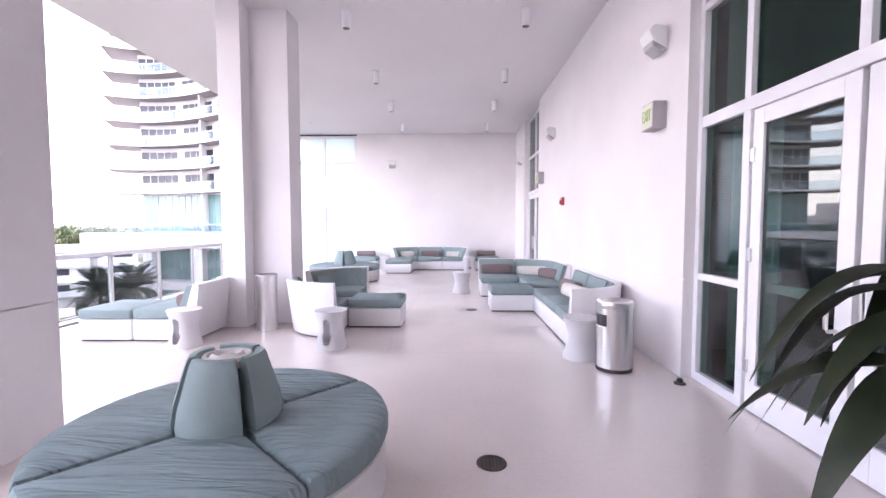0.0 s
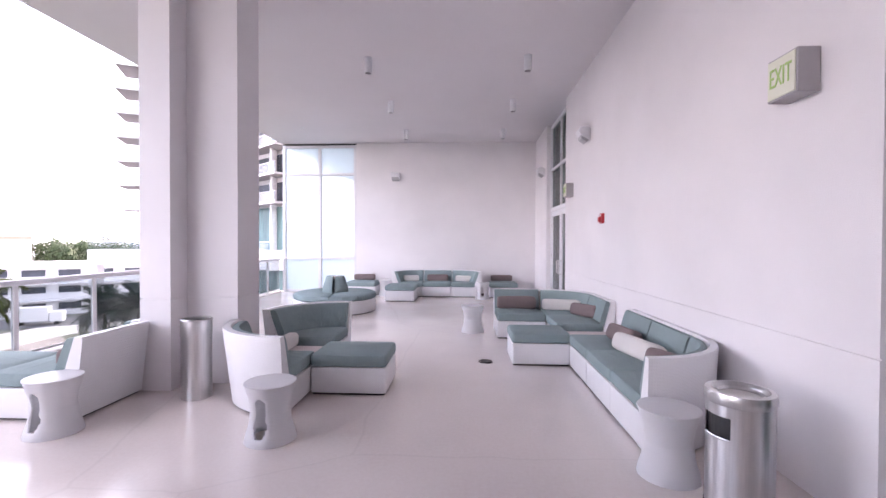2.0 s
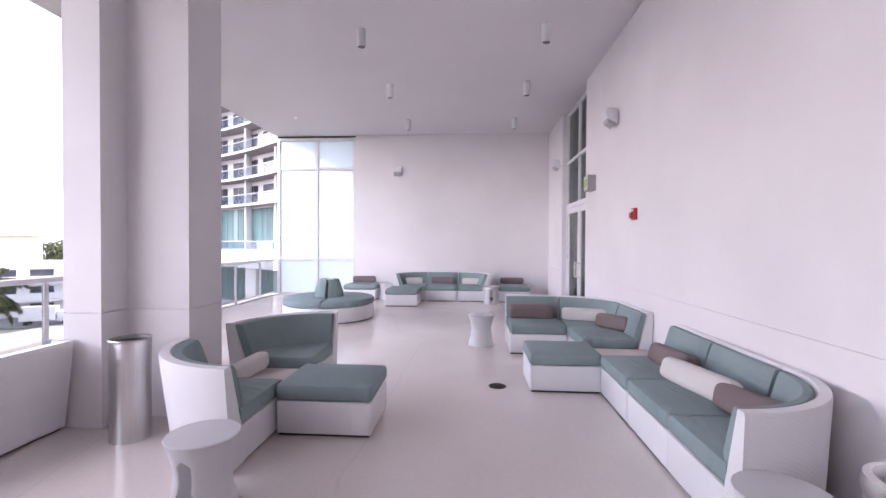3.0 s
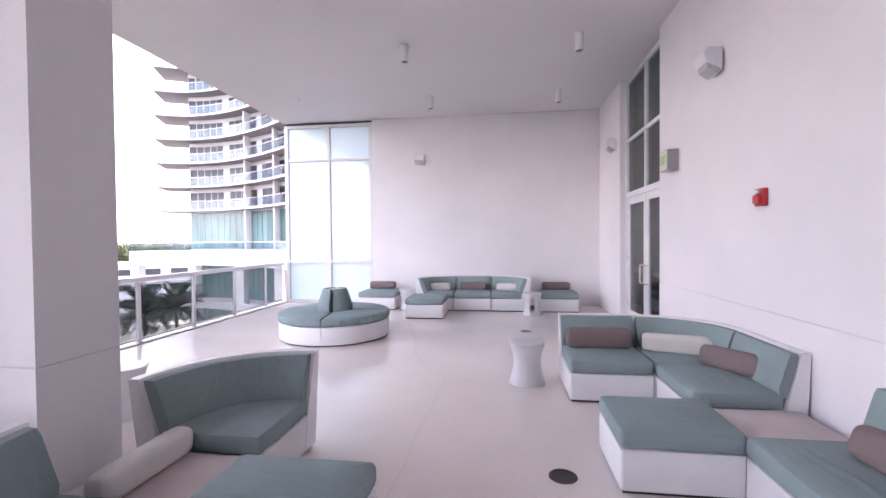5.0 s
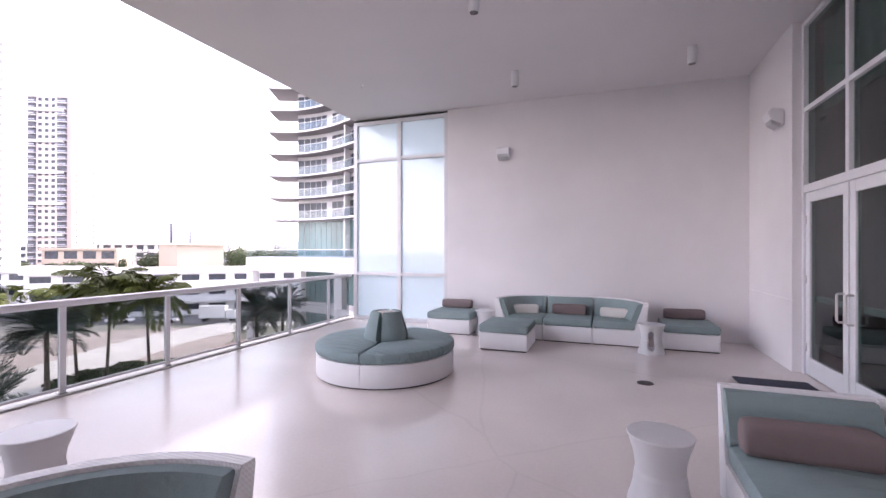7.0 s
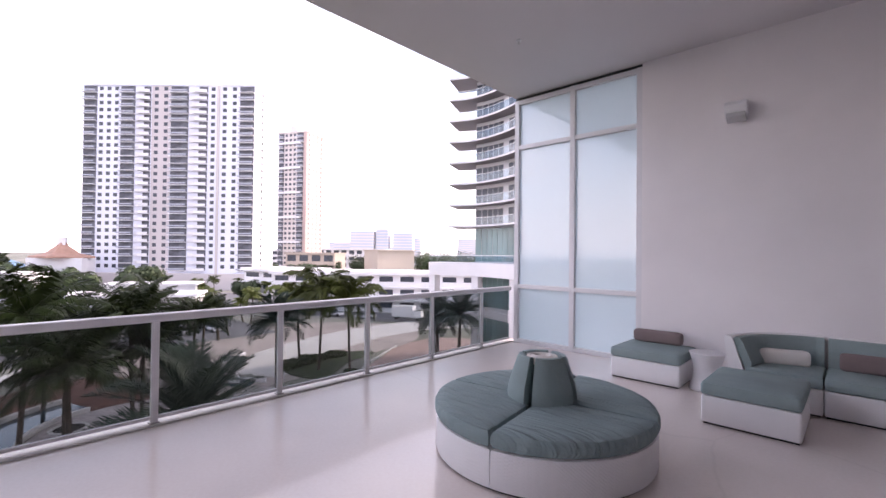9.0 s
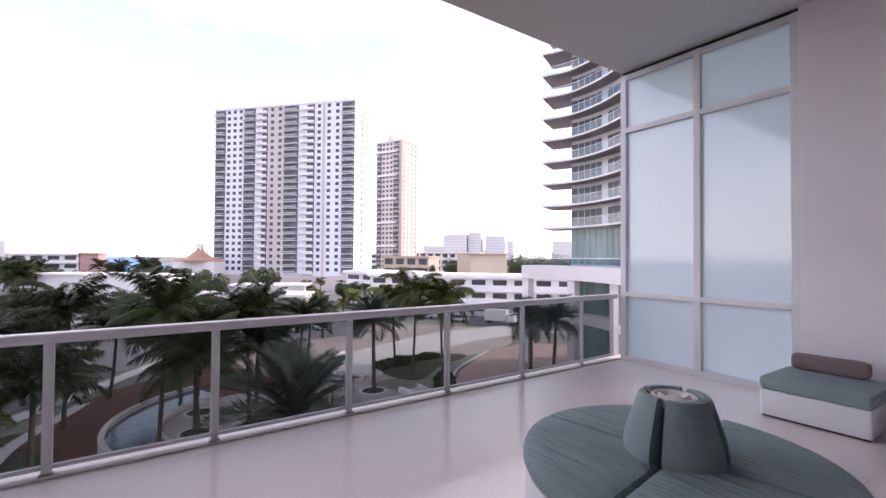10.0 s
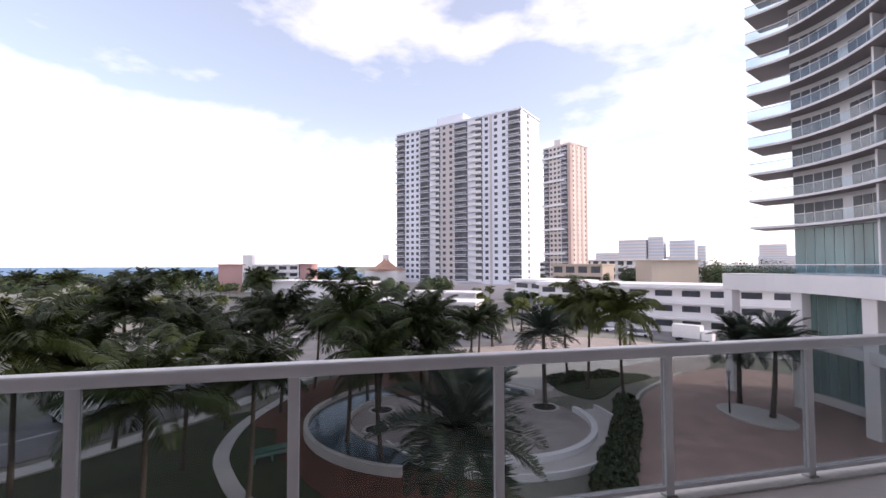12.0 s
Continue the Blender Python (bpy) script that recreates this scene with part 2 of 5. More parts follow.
HEDGE = material("hedge_leaf", (0.035, 0.055, 0.02), rough=0.7, var=0.45, scale=2.5, bump=1.0, bscale=9)
WATER = material("fountain_water", (0.05, 0.08, 0.10), rough=0.08, var=0.3, scale=2, bump=0.6, bscale=7)
PROMENADE = material("pinkish_paving", (0.36, 0.31, 0.285), rough=0.85, var=0.12, scale=0.3, bscale=5, fine=0.3)
SEA = material("sea", (0.13, 0.25, 0.40), rough=0.6, spec=0.15, var=0.12, scale=0.01, stretch=(1, 0.2, 1))
WHITE_EXT = material("white_render", (0.78, 0.77, 0.79), rough=0.8, var=0.05, scale=0.2)
TOWERM = material("tower_render", (0.79, 0.81, 0.90), rough=0.85, var=0.05, scale=0.05)
TOWERB = material("tower_beige", (0.60, 0.55, 0.55), rough=0.85, var=0.06, scale=0.05)
TOWERG = material("tower_grey_beige", (0.66, 0.60, 0.57), rough=0.85, var=0.05, scale=0.05)
TOWERP = material("tower_pink", (0.52, 0.40, 0.37), rough=0.85, var=0.07, scale=0.05)
WINDOWM = material("far_window", (0.045, 0.055, 0.075), rough=0.3, var=0.35, scale=0.6)
# Dark colour gives flat balcony panels the shade of a recess.
RECESS_SHADE = material("painted_recess_shade", (0.115, 0.12, 0.14), rough=0.8, var=0.5, scale=0.35)
TEALGLASS = material("teal_curtain_wall", (0.17, 0.28, 0.28), rough=0.10, var=0.3, scale=0.35, stretch=(1, 1, 0.2))
BALCGLASS = glass("balcony_glass", (0.80, 0.87, 0.91), 0.07, 0.06)
LENS = material("lamp_lens", (0.42, 0.42, 0.43), rough=0.3)
BALCONY_RAIL = material("balcony_rail_paint", (0.42, 0.44, 0.50), rough=0.6, var=0.08, scale=0.3)
# This grey holds the shade of the slab undersides.
SLAB_SHADE = material("slab_underside_shade", (0.30, 0.28, 0.285), rough=0.85, var=0.06, scale=0.3)
PINKM = material("coral_paint", (0.54, 0.33, 0.32), rough=0.8, var=0.08, scale=0.1)
BEIGE = material("beige_render", (0.50, 0.43, 0.37), rough=0.85, var=0.06, scale=0.1)
ROOFM = material("tile_roof", (0.42, 0.25, 0.19), rough=0.85, var=0.15, scale=0.3)
# Distance haze is mixed into these two wall colours.
HAZE_A = material("hazed_pink_render", (0.80, 0.72, 0.70), rough=0.9, var=0.06, scale=0.02)
HAZE_B = material("hazed_blue_render", (0.56, 0.62, 0.72), rough=0.9, var=0.06, scale=0.02)
CARPAINT = material("car_paint", (0.55, 0.55, 0.57), rough=0.25, var=0.05, obj_random=0.6)
TRUCKM = material("white_van_paint", (0.75, 0.75, 0.76), rough=0.3, var=0.04)
TYRE = material("tyre_rubber", (0.02, 0.02, 0.02), rough=0.8)
BENCHM = material("green_bench_paint", (0.08, 0.20, 0.18), rough=0.5)
TREEM = material("broadleaf", (0.045, 0.07, 0.028), rough=0.7, var=0.4, scale=0.6, obj_random=0.3)


# ---- mesh helpers ----
def part(name, bm, mat, parent=None, label="", smooth=False):
    me = bpy.data.meshes.new(name)
    bmesh.ops.recalc_face_normals(bm, faces=bm.faces[:])
    bm.to_mesh(me)
    bm.free()
    me.materials.append(mat)
    if smooth:
        for f in me.polygons:
            f.use_smooth = True
        me.set_sharp_from_angle(angle=radians(42))
    ob = new(name, me)
    ob.parent = parent
    if label:
        tagged(ob, label)
    return ob


def thing(name, label, category, m=None, group="", kind=""):
    ob = new(name)
    ob.empty_display_size = 0.1
    if m is not None:
        ob.matrix_basis = m
    return tagged(ob, label, category, group, kind)


def box(x0, x1, y0, y1, z0, z1, bevel=0.0, bm=None, seg=2):
    bm = bm or bmesh.new()
    g = bmesh.ops.create_cube(bm, size=1, matrix=Matrix.Translation(((x0 + x1) / 2, (y0 + y1) / 2, (z0 + z1) / 2))
                              @ Matrix.Diagonal((abs(x1 - x0), abs(y1 - y0), abs(z1 - z0), 1)))
    if bevel:
        es = list({e for v in g["verts"] for e in v.link_edges})
        bmesh.ops.bevel(bm, geom=es, offset=bevel, segments=seg, affect="EDGES", profile=0.5)
    return bm


def rr(x0, x1, y0, y1, r, n=5):
    pts = []
    for cx, cy, a in ((x1 - r, y0 + r, -90), (x1 - r, y1 - r, 0), (x0 + r, y1 - r, 90), (x0 + r, y0 + r, 180)):
        for i in range(n + 1):
            t = radians(a + 90 * i / n)
            pts.append((cx + r * math.cos(t), cy + r * math.sin(t)))
    return pts


def sector(r, a0, a1, n=16, inner=0.0, gap=0.0):
    """Outline of a disc sector (degrees, counter-clockwise); gap shrinks its straight sides."""
    mid = radians((a0 + a1) / 2)
    ox, oy = gap * math.cos(mid) * 1.41, gap * math.sin(mid) * 1.41
    arc = [(r * math.cos(radians(a0 + (a1 - a0) * i / n)), r * math.sin(radians(a0 + (a1 - a0) * i / n))) for i in range(n + 1)]
    out = []
    for x, y in arc:
        out.append((x, y))
    if inner:
        out += [(inner * math.cos(radians(a1 - (a1 - a0) * i / 6)), inner * math.sin(radians(a1 - (a1 - a0) * i / 6))) for i in range(7)]
    else:
        out.append((0, 0))
    return [(x + ox, y + oy) for x, y in out]


def inset(pts, d):
    n, out = len(pts), []
    for i in range(n):
        p0, p1, p2 = Vector(pts[i - 1]), Vector(pts[i]), Vector(pts[(i + 1) % n])
        e1, e2 = (p1 - p0), (p2 - p1)
        if e1.length < 1e-6 or e2.length < 1e-6:
            out.append(tuple(p1))
            continue
        n1, n2 = Vector((-e1.y, e1.x)).normalized(), Vector((-e2.y, e2.x)).normalized()
        b = n1 + n2
        if b.length < 0.2:
            b = n1
        b.normalize()
        k = min(1 / max(b.dot(n1), 0.35), 1.6)
        q = p1 + b * d * k
        out.append((q.x, q.y))
    return out


def pad(outline, z0, z1, r=0.02, puff=0.0, bm=None, bottom_r=None):
    """Upholstered or moulded block over an outline: rounded rim, crowned top."""
    bm = bm or bmesh.new()
    br = r if bottom_r is None else bottom_r
    rings = [(br, z0), (br * 0.3, z0 + br * 0.3), (0, z0 + br)]
    rings += [(0, z1 - r), (r * 0.3, z1 - r * 0.3), (r, z1)]
    loops = [[bm.verts.new((*p, z)) for p in inset(outline, d)] for d, z in rings]
    cx = sum(p[0] for p in outline) / len(outline)
    cy = sum(p[1] for p in outline) / len(outline)
    base = inset(outline, r)
    if puff:
        for k, h in ((0.8, 0.55), (0.5, 0.9)):
            loops.append([bm.verts.new((cx + (x - cx) * k, cy + (y - cy) * k, z1 + puff * h)) for x, y in base])
    n = len(outline)
    for a, b in zip(loops, loops[1:]):
        for i in range(n):
            bm.faces.new((a[i], a[(i + 1) % n], b[(i + 1) % n], b[i]))
    top = bm.verts.new((cx, cy, z1 + puff))
    last = loops[-1]
    for i in range(n):
        bm.faces.new((last[i], last[(i + 1) % n], top))
    bm.faces.new(loops[0][::-1])
    return bm


def lathe(profile, n=32, bm=None, a0=0.0, a1=360.0, closed_profile=False):
    """Revolve (radius, z) points; a part turn with a closed profile is capped."""
    bm = bm or bmesh.new()
    full = abs(a1 - a0) >= 359.9
    steps = n if full else n + 1
    cols = []
    for i in range(steps):
        t = radians(a0 + (a1 - a0) * i / n)
        cols.append([bm.verts.new((r * math.cos(t), r * math.sin(t), z)) for r, z in profile])
    m = len(profile)
    for i in range(n):
        a, b = cols[i], cols[(i + 1) % steps]
        for j in range(m if closed_profile else m - 1):
            k = (j + 1) % m
            bm.faces.new((a[j], b[j], b[k], a[k]))
    if closed_profile and not full:
        bm.faces.new(cols[0])
        bm.faces.new(cols[-1][::-1])
    bmesh.ops.remove_doubles(bm, verts=bm.verts[:], dist=1e-5)
    return bm


def extrude_profile(profile, w, bm=None, steps=1):
    """Closed (depth, z) profile swept along x from 0 to w."""
    bm = bm or bmesh.new()
    cols = [[bm.verts.new((w * i / steps, d, z)) for d, z in profile] for i in range(steps + 1)]
    m = len(profile)
    for a, b in zip(cols, cols[1:]):
        for j in range(m):
            bm.faces.new((a[j], b[j], b[(j + 1) % m], a[(j + 1) % m]))
    bm.faces.new(cols[0])
    bm.faces.new(cols[-1][::-1])
    return bm


def tube(path, r, n=8, bm=None):
    bm = bm or bmesh.new()
    pts = [Vector(p) for p in path]
    rings = []
    for i, p in enumerate(pts):
        d = (pts[min(i + 1, len(pts) - 1)] - pts[max(i - 1, 0)]).normalized()
        u = d.orthogonal().normalized()
        v = d.cross(u)
        rad = r[i] if isinstance(r, (list, tuple)) else r
        rings.append([bm.verts.new(p + (u * math.cos(math.tau * k / n) + v * math.sin(math.tau * k / n)) * rad) for k in range(n)])
    for a, b in zip(rings, rings[1:]):
        # match the ring start to avoid twist
        k0 = min(range(n), key=lambda k: (b[k].co - a[0].co).length)
        for k in range(n):
            bm.faces.new((a[k], a[(k + 1) % n], b[(k + 1 + k0) % n], b[(k + k0) % n]))
    bm.faces.new(rings[0][::-1])
    bm.faces.new(rings[-1])
    return bm


def prism(outline, z0, z1, bm=None):
    bm = bm or bmesh.new()
    a = [bm.verts.new((x, y, z0)) for x, y in outline]
    b = [bm.verts.new((x, y, z1)) for x, y in outline]
    n = len(outline)
    for i in range(n):
        bm.faces.new((a[i], a[(i + 1) % n], b[(i + 1) % n], b[i]))
    bm.faces.new(a[::-1])
    bm.faces.new(b)
    return bm


def structure(name, bm, mat, label, category):
    return tagged(part(name, bm, mat), label, category, kind="structure")


# ---- the deck ----
WALL_X, BACK_Y, CEIL_Z, RAIL_X = 2.65, 15.97, 4.49, -5.06
GROUND = -12.5

structure("floor", box(-5.22, 2.95, -2.6, 16.3, -0.35, 0.0), FLOOR, "pale polished concrete terrace floor with faint cracks", "floor")
structure("ceiling", box(-4.97, 2.95, -2.6, 16.3, CEIL_Z, CEIL_Z + 0.35), CEIL, "smooth white painted terrace soffit", "ceiling")
# Unseen mass above the terrace, added to block sun and sky.
structure("upper_building", box(-4.9, 14, -14, 16.28, CEIL_Z + 0.36, 45), STUCCO, "plain white upper storeys over the terrace, unseen, added to block the sun", "building")
structure("lower_building", box(-4.9, 14, -14, 16.28, GROUND, -0.36), STUCCO, "plain white lower storeys under the terrace", "building")

# side wall with two tall glazed openings
D1A, D1B, D2A, D2B = 2.02, 5.19, 12.10, 14.20
GZ = 0.925


def wall_run(name, y0, y1, label):
    """A stretch of the side wall in two lifts with a shallow joint between them."""
    bm = box(WALL_X, WALL_X + 0.24, y0, y1, 0, GZ - 0.006)
    box(WALL_X, WALL_X + 0.24, y0, y1, GZ + 0.006, CEIL_Z, bm=bm)
    box(WALL_X + 0.012, WALL_X + 0.22, y0 + 0.002, y1 - 0.002, GZ - 0.006, GZ + 0.006, bm=bm)
    return structure(name, bm, STUCCO, label, "wall")


wall_run("wall_east_near", -2.6, D1A, "white stucco wall with a shallow joint")
wall_run("wall_east_middle", D1B, D2A, "white stucco wall with a shallow joint")
wall_run("wall_east_far", D2B, 16.27, "white stucco wall with a shallow joint")
structure("wall_north", box(-2.70, WALL_X - 0.002, BACK_Y, BACK_Y + 0.3, 0, CEIL_Z), STUCCO, "plain white stucco end wall", "wall")
structure("wall_south", box(-5.0, WALL_X - 0.002, -2.6, -2.35, 0, CEIL_Z), STUCCO, "plain white stucco wall closing the terrace", "wall")
# Room box behind the doors; its darkness is in the colour.
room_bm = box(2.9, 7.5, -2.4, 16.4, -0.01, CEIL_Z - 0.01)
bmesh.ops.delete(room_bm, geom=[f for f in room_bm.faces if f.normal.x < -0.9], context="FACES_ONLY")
structure("room_shell", room_bm, DARK, "room shell behind the doors, painted near-black for its lack of light", "room")


def pier(name, blocks, label):
    bm = bmesh.new()
    for x0, x1, y0, y1 in blocks:
        box(x0, x1, y0, y1, 0, GZ - 0.006, bm=bm)
        box(x0, x1, y0, y1, GZ + 0.006, CEIL_Z, bm=bm)
        box(x0 + 0.012, x1 - 0.012, y0 + 0.012, y1 - 0.012, GZ - 0.006, GZ + 0.006, bm=bm)
    return structure(name, bm, STUCCO, label, "column")


pier("column_near", [(-2.72, -2.16, 3.25, 4.0)], "square white stucco column with a shallow joint")
pier("column_far", [(-2.70, -2.38, 7.15, 7.90), (-2.382, -1.83, 7.42, 7.902)], "stepped white stucco column with a shallow joint")


# ---- glazing ----
def bars(parent, name, boxes, mat=FRAME, bevel=0.004):
    for b in boxes:
        part(name, box(*b, bevel=bevel), mat, parent)


def door_leaf(parent, y0, y1, x, z1, handle_y):
    leaf = part("door_leaf", box(x, x + 0.05, y0, y0 + 0.11, 0.012, z1, 0.004), FRAME, parent)
    part("stile", box(x, x + 0.05, y1 - 0.11, y1, 0.012, z1, 0.004), FRAME, leaf)
    part("top_rail", box(x + 0.001, x + 0.049, y0 + 0.11, y1 - 0.11, z1 - 0.12, z1, 0.003), FRAME, leaf)
    part("bottom_rail", box(x + 0.001, x + 0.049, y0 + 0.11, y1 - 0.11, 0.012, 0.23, 0.003), FRAME, leaf)
    pane = part("pane", box(x + 0.02, x + 0.03, y0 + 0.11, y1 - 0.11, 0.23, z1 - 0.12), DOORGLASS, leaf)
    part("push_bar", box(x + 0.07, x + 0.11, y0 + 0.1, y1 - 0.1, 0.93, 1.0, 0.008), FRAME, leaf)
    h = [(x, handle_y, 0.80), (x - 0.05, handle_y, 0.80), (x - 0.065, handle_y, 0.815), (x - 0.065, handle_y, 1.09), (x - 0.05, handle_y, 1.105), (x, handle_y, 1.105)]
    part("handle", tube(h, 0.013, 8), STEEL, leaf, smooth=True)
    for z in (0.35, 1.2, 1.95):
        hy = y1 - 0.012 if handle_y < (y0 + y1) / 2 else y0 + 0.012
        part("hinge", box(x - 0.012, x + 0.002, hy - 0.02, hy + 0.02, z - 0.05, z + 0.05, 0.003), STEEL, leaf)


def curtain(parent, y0, y1, z0, z1, x):
    bm = bmesh.new()
    n = int((y1 - y0) / 0.04)
    rows = []
    for i in range(n + 1):
        y = y0 + (y1 - y0) * i / n
        dx = 0.022 * math.sin(i * 0.8) + 0.012 * math.sin(i * 0.37)
        rows.append((bm.verts.new((x + dx, y, z0)), bm.verts.new((x + dx, y, z1))))
    for a, b in zip(rows, rows[1:]):
        bm.faces.new((a[0], b[0], b[1], a[1]))
    part("curtain", bm, CURTAIN, parent, "teal-grey drawn curtain")


FX = WALL_X + 0.10     # face of the glazing frames


def entrance(name, y0, y1, leaves, mullions, sidelights, label, covered=True):
    d = tagged(new(name), label, "door", kind="structure")
    t = 0.06
    bars(d, "frame_bar", [(FX, FX + 0.1, y0, y0 + t, 0, CEIL_Z - 0.03), (FX, FX + 0.1, y1 - t, y1, 0, CEIL_Z - 0.03)])
    bars(d, "frame_bar", [(FX + 0.002, FX + 0.098, y0 + t, y1 - t, z, z + h) for z, h in ((2.29, 0.10), (3.31, 0.06), (CEIL_Z - 0.09, 0.06))])
    for y in mullions:
        bars(d, "mullion", [(FX + 0.003, FX + 0.097, y - 0.035, y + 0.035, 2.39, CEIL_Z - 0.09)])
    edges = [y0 + t] + [m for m in mullions] + [y1 - t]
    for a, b in zip(edges, edges[1:]):
        for z0, z1 in ((2.39, 3.31), (3.37, CEIL_Z - 0.09)):
            part("pane", box(FX + 0.045, FX + 0.053, a + 0.02, b - 0.02, z0, z1), DOORGLASS, d)
    for a, b in sidelights:
        bars(d, "frame_bar", [(FX + 0.002, FX + 0.098, a, b, 0.93, 0.99), (FX + 0.002, FX + 0.098, a, b, 0.0, 0.08)])
        part("pane", box(FX + 0.045, FX + 0.053, a, b, 0.08, 0.93), DOORGLASS, d)
        part("pane", box(FX + 0.045, FX + 0.053, a, b, 0.99, 2.29), DOORGLASS, d)
        curtain(d, a + 0.02, b - 0.02, 0.02, 2.3, FX + 0.3)
    for y in {m for s in sidelights for m in s}:
        if y0 + t + 0.01 < y < y1 - t - 0.01:
            bars(d, "mullion", [(FX + 0.001, FX + 0.099, y - 0.04, y + 0.04, 0, 2.29)])
    for a, b, h in leaves:
        door_leaf(d, a, b, FX + 0.02, 2.285, h)
    curtain(d, y0 + 0.08, y1 - 0.08, 2.40 if sidelights else 3.3, CEIL_Z - 0.1, FX + 0.2)
    return d


entrance("door_1", D1A, D1B, [(3.61, 4.48, 3.70), (2.70, 3.57, 3.48)], [4.53, 3.59, 2.65], [(4.53, D1B - 0.06), (D1A + 0.06, 2.65)],
         "white aluminium double glass door with side lights")
entrance("door_2", D2A, D2B, [(13.10, 14.13, 13.18), (12.17, 13.07, 12.99)], [13.085], [],
         "white aluminium double glass door with dark panes")

gl = tagged(new("window_1"), "tall milky glass wall in a white aluminium frame", "window", kind="structure")
GY = 16.03
# Greyer rail paint puts the white frame's backlit shade into its colour.
for x in (-4.93, -3.83, -2.74):
    part("mullion", box(x - 0.045, x + 0.045, GY - 0.05, GY + 0.08, 0, CEIL_Z - 0.05, 0.004), RAILM, gl)
for z in (0.0, 0.99, 3.53, CEIL_Z - 0.13):
    part("transom", box(-4.885, -3.875, GY - 0.047, GY + 0.077, z, z + 0.075, 0.004), RAILM, gl)
    part("transom", box(-3.785, -2.785, GY - 0.047, GY + 0.077, z, z + 0.075, 0.004), RAILM, gl)
for x0, x1 in ((-4.885, -3.875), (-3.785, -2.785)):
    for z0, z1 in ((0.075, 0.99), (1.065, 3.53), (3.605, CEIL_Z - 0.13)):
        part("pane", box(x0, x1, GY + 0.01, GY + 0.022, z0, z1), FROST, gl, "milky white glass pane")
part("head_gap", box(-4.97, -2.70, GY - 0.02, GY + 0.06, CEIL_Z - 0.05, CEIL_Z - 0.004), BLACK, gl)


# ---- railing ----
rail = tagged(new("railing"), "white metal guard rail with clear glass panels", "railing", kind="structure")
part("top_rail", box(RAIL_X - 0.05, RAIL_X + 0.05, -2.3, 15.97, 0.945, 1.02, 0.016, seg=3), RAILM, rail)
posts = [15.13 - 1.2 * k for k in range(5)] + [9.27 - 1.17 * k for k in range(10)]
for y in posts:
    p_ = part("post", box(RAIL_X - 0.022, RAIL_X + 0.022, y - 0.03, y + 0.03, 0.0, 0.945, 0.004), RAILM, rail)
    part("base_collar", box(RAIL_X - 0.034, RAIL_X + 0.034, y - 0.042, y + 0.042, 0.0, 0.03, 0.004), GREY, p_)
ends = [15.95] + posts
for a, b in zip(ends, ends[1:]):
    pn = part("pane", box(RAIL_X - 0.005, RAIL_X + 0.005, b + 0.032, a - 0.032, 0.085, 0.944), RAILGLASS, rail)
    pn.visible_shadow = False
    part("bottom_rail", box(RAIL_X - 0.018, RAIL_X + 0.018, b + 0.031, a - 0.031, 0.055, 0.085, 0.003), RAILM, rail)
structure("trim", box(-5.215, -4.99, -2.5, 16.0, 0.001, 0.018, 0.004), CONCRETE, "pale concrete edge strip under the guard rail", "trim")


# ---- lounge furniture ----
BASE_H, SEAT_H, BACK_H = 0.27, 0.40, 0.71
SHELL = [(0.63, 0.25), (0.60, 0.02), (0.765, 0.02), (0.845, BACK_H - 0.02), (0.84, BACK_H), (0.775, BACK_H), (0.765, BACK_H - 0.02)]
BACKPAD = [(0.60, SEAT_H - 0.03), (0.655, SEAT_H - 0.03), (0.768, BACK_H - 0.035), (0.755, BACK_H - 0.012), (0.70, BACK_H - 0.015), (0.675, BACK_H - 0.05), (0.59, SEAT_H + 0.04)]


def slim(profile, cut):
    """The same back with less rake, for seats that stand against a wall."""
    top = max(d for d, z in profile)
    return [(d - cut * max(0.0, (d - 0.60) / (top - 0.60)) * z / BACK_H, z) for d, z in profile]


def shifted(bm, dx):
    for v in bm.verts:
        v.co.x += dx
    return bm


def plinth(parent, outline):
    part("plinth", pad(inset(outline, 0.02), 0.0, 0.02, 0.002), BLACK, parent)


def seat_block(parent, x0, x1, y0, y1, cushion=True):
    plinth(parent, rr(x0, x1, y0, y1, 0.02))
    part("base", pad(rr(x0, x1, y0, y1, 0.025), 0.018, BASE_H, 0.012), WICKER, parent, "white woven base", smooth=True)
    if cushion:
        part("seat_cushion", pad(rr(x0 - 0.006, x1 + 0.006, y0 - 0.008, y1, 0.04), BASE_H + 0.002, SEAT_H, 0.035, 0.015), TEAL, parent, smooth=True)
    else:
        part("liner", pad(rr(x0 + 0.02, x1 - 0.02, y0 + 0.02, y1 - 0.02, 0.03), BASE_H - 0.004, BASE_H + 0.03, 0.012), SLIP, parent, "pale beige fabric liner", smooth=True)


def ottoman(m, w, d, label):
    o = thing("ottoman", label, "ottoman", m, group="lounge modules")
    seat_block(o, 0, w, 0, d)
    return o


def straight(m, w, label, cut=0.0):
    """Seat with a raked back; the front edge runs along x, the back lies at +y."""
    o = thing("sofa_module", label, "sofa", m, group="lounge modules")
    depth = 0.76
    plinth(o, rr(0, w, 0, depth, 0.02))
    part("base", pad(rr(0, w, 0, 0.70, 0.025), 0.018, BASE_H, 0.012), WICKER, o, "white woven base", smooth=True)
    part("seat_cushion", pad(rr(0.004, w - 0.004, -0.008, 0.635, 0.035), BASE_H + 0.002, SEAT_H, 0.035, 0.015), TEAL, o, smooth=True)
    part("back_shell", shifted(extrude_profile(slim(SHELL, cut), w + 0.004), -0.002), WICKER, o, "white woven back shell")
    bm = extrude_profile(slim(BACKPAD, cut), w - 0.02, steps=6)
    for v in bm.verts:
        v.co.x += 0.01
    part("back_cushion", bm, TEAL, o, smooth=True)
    return o


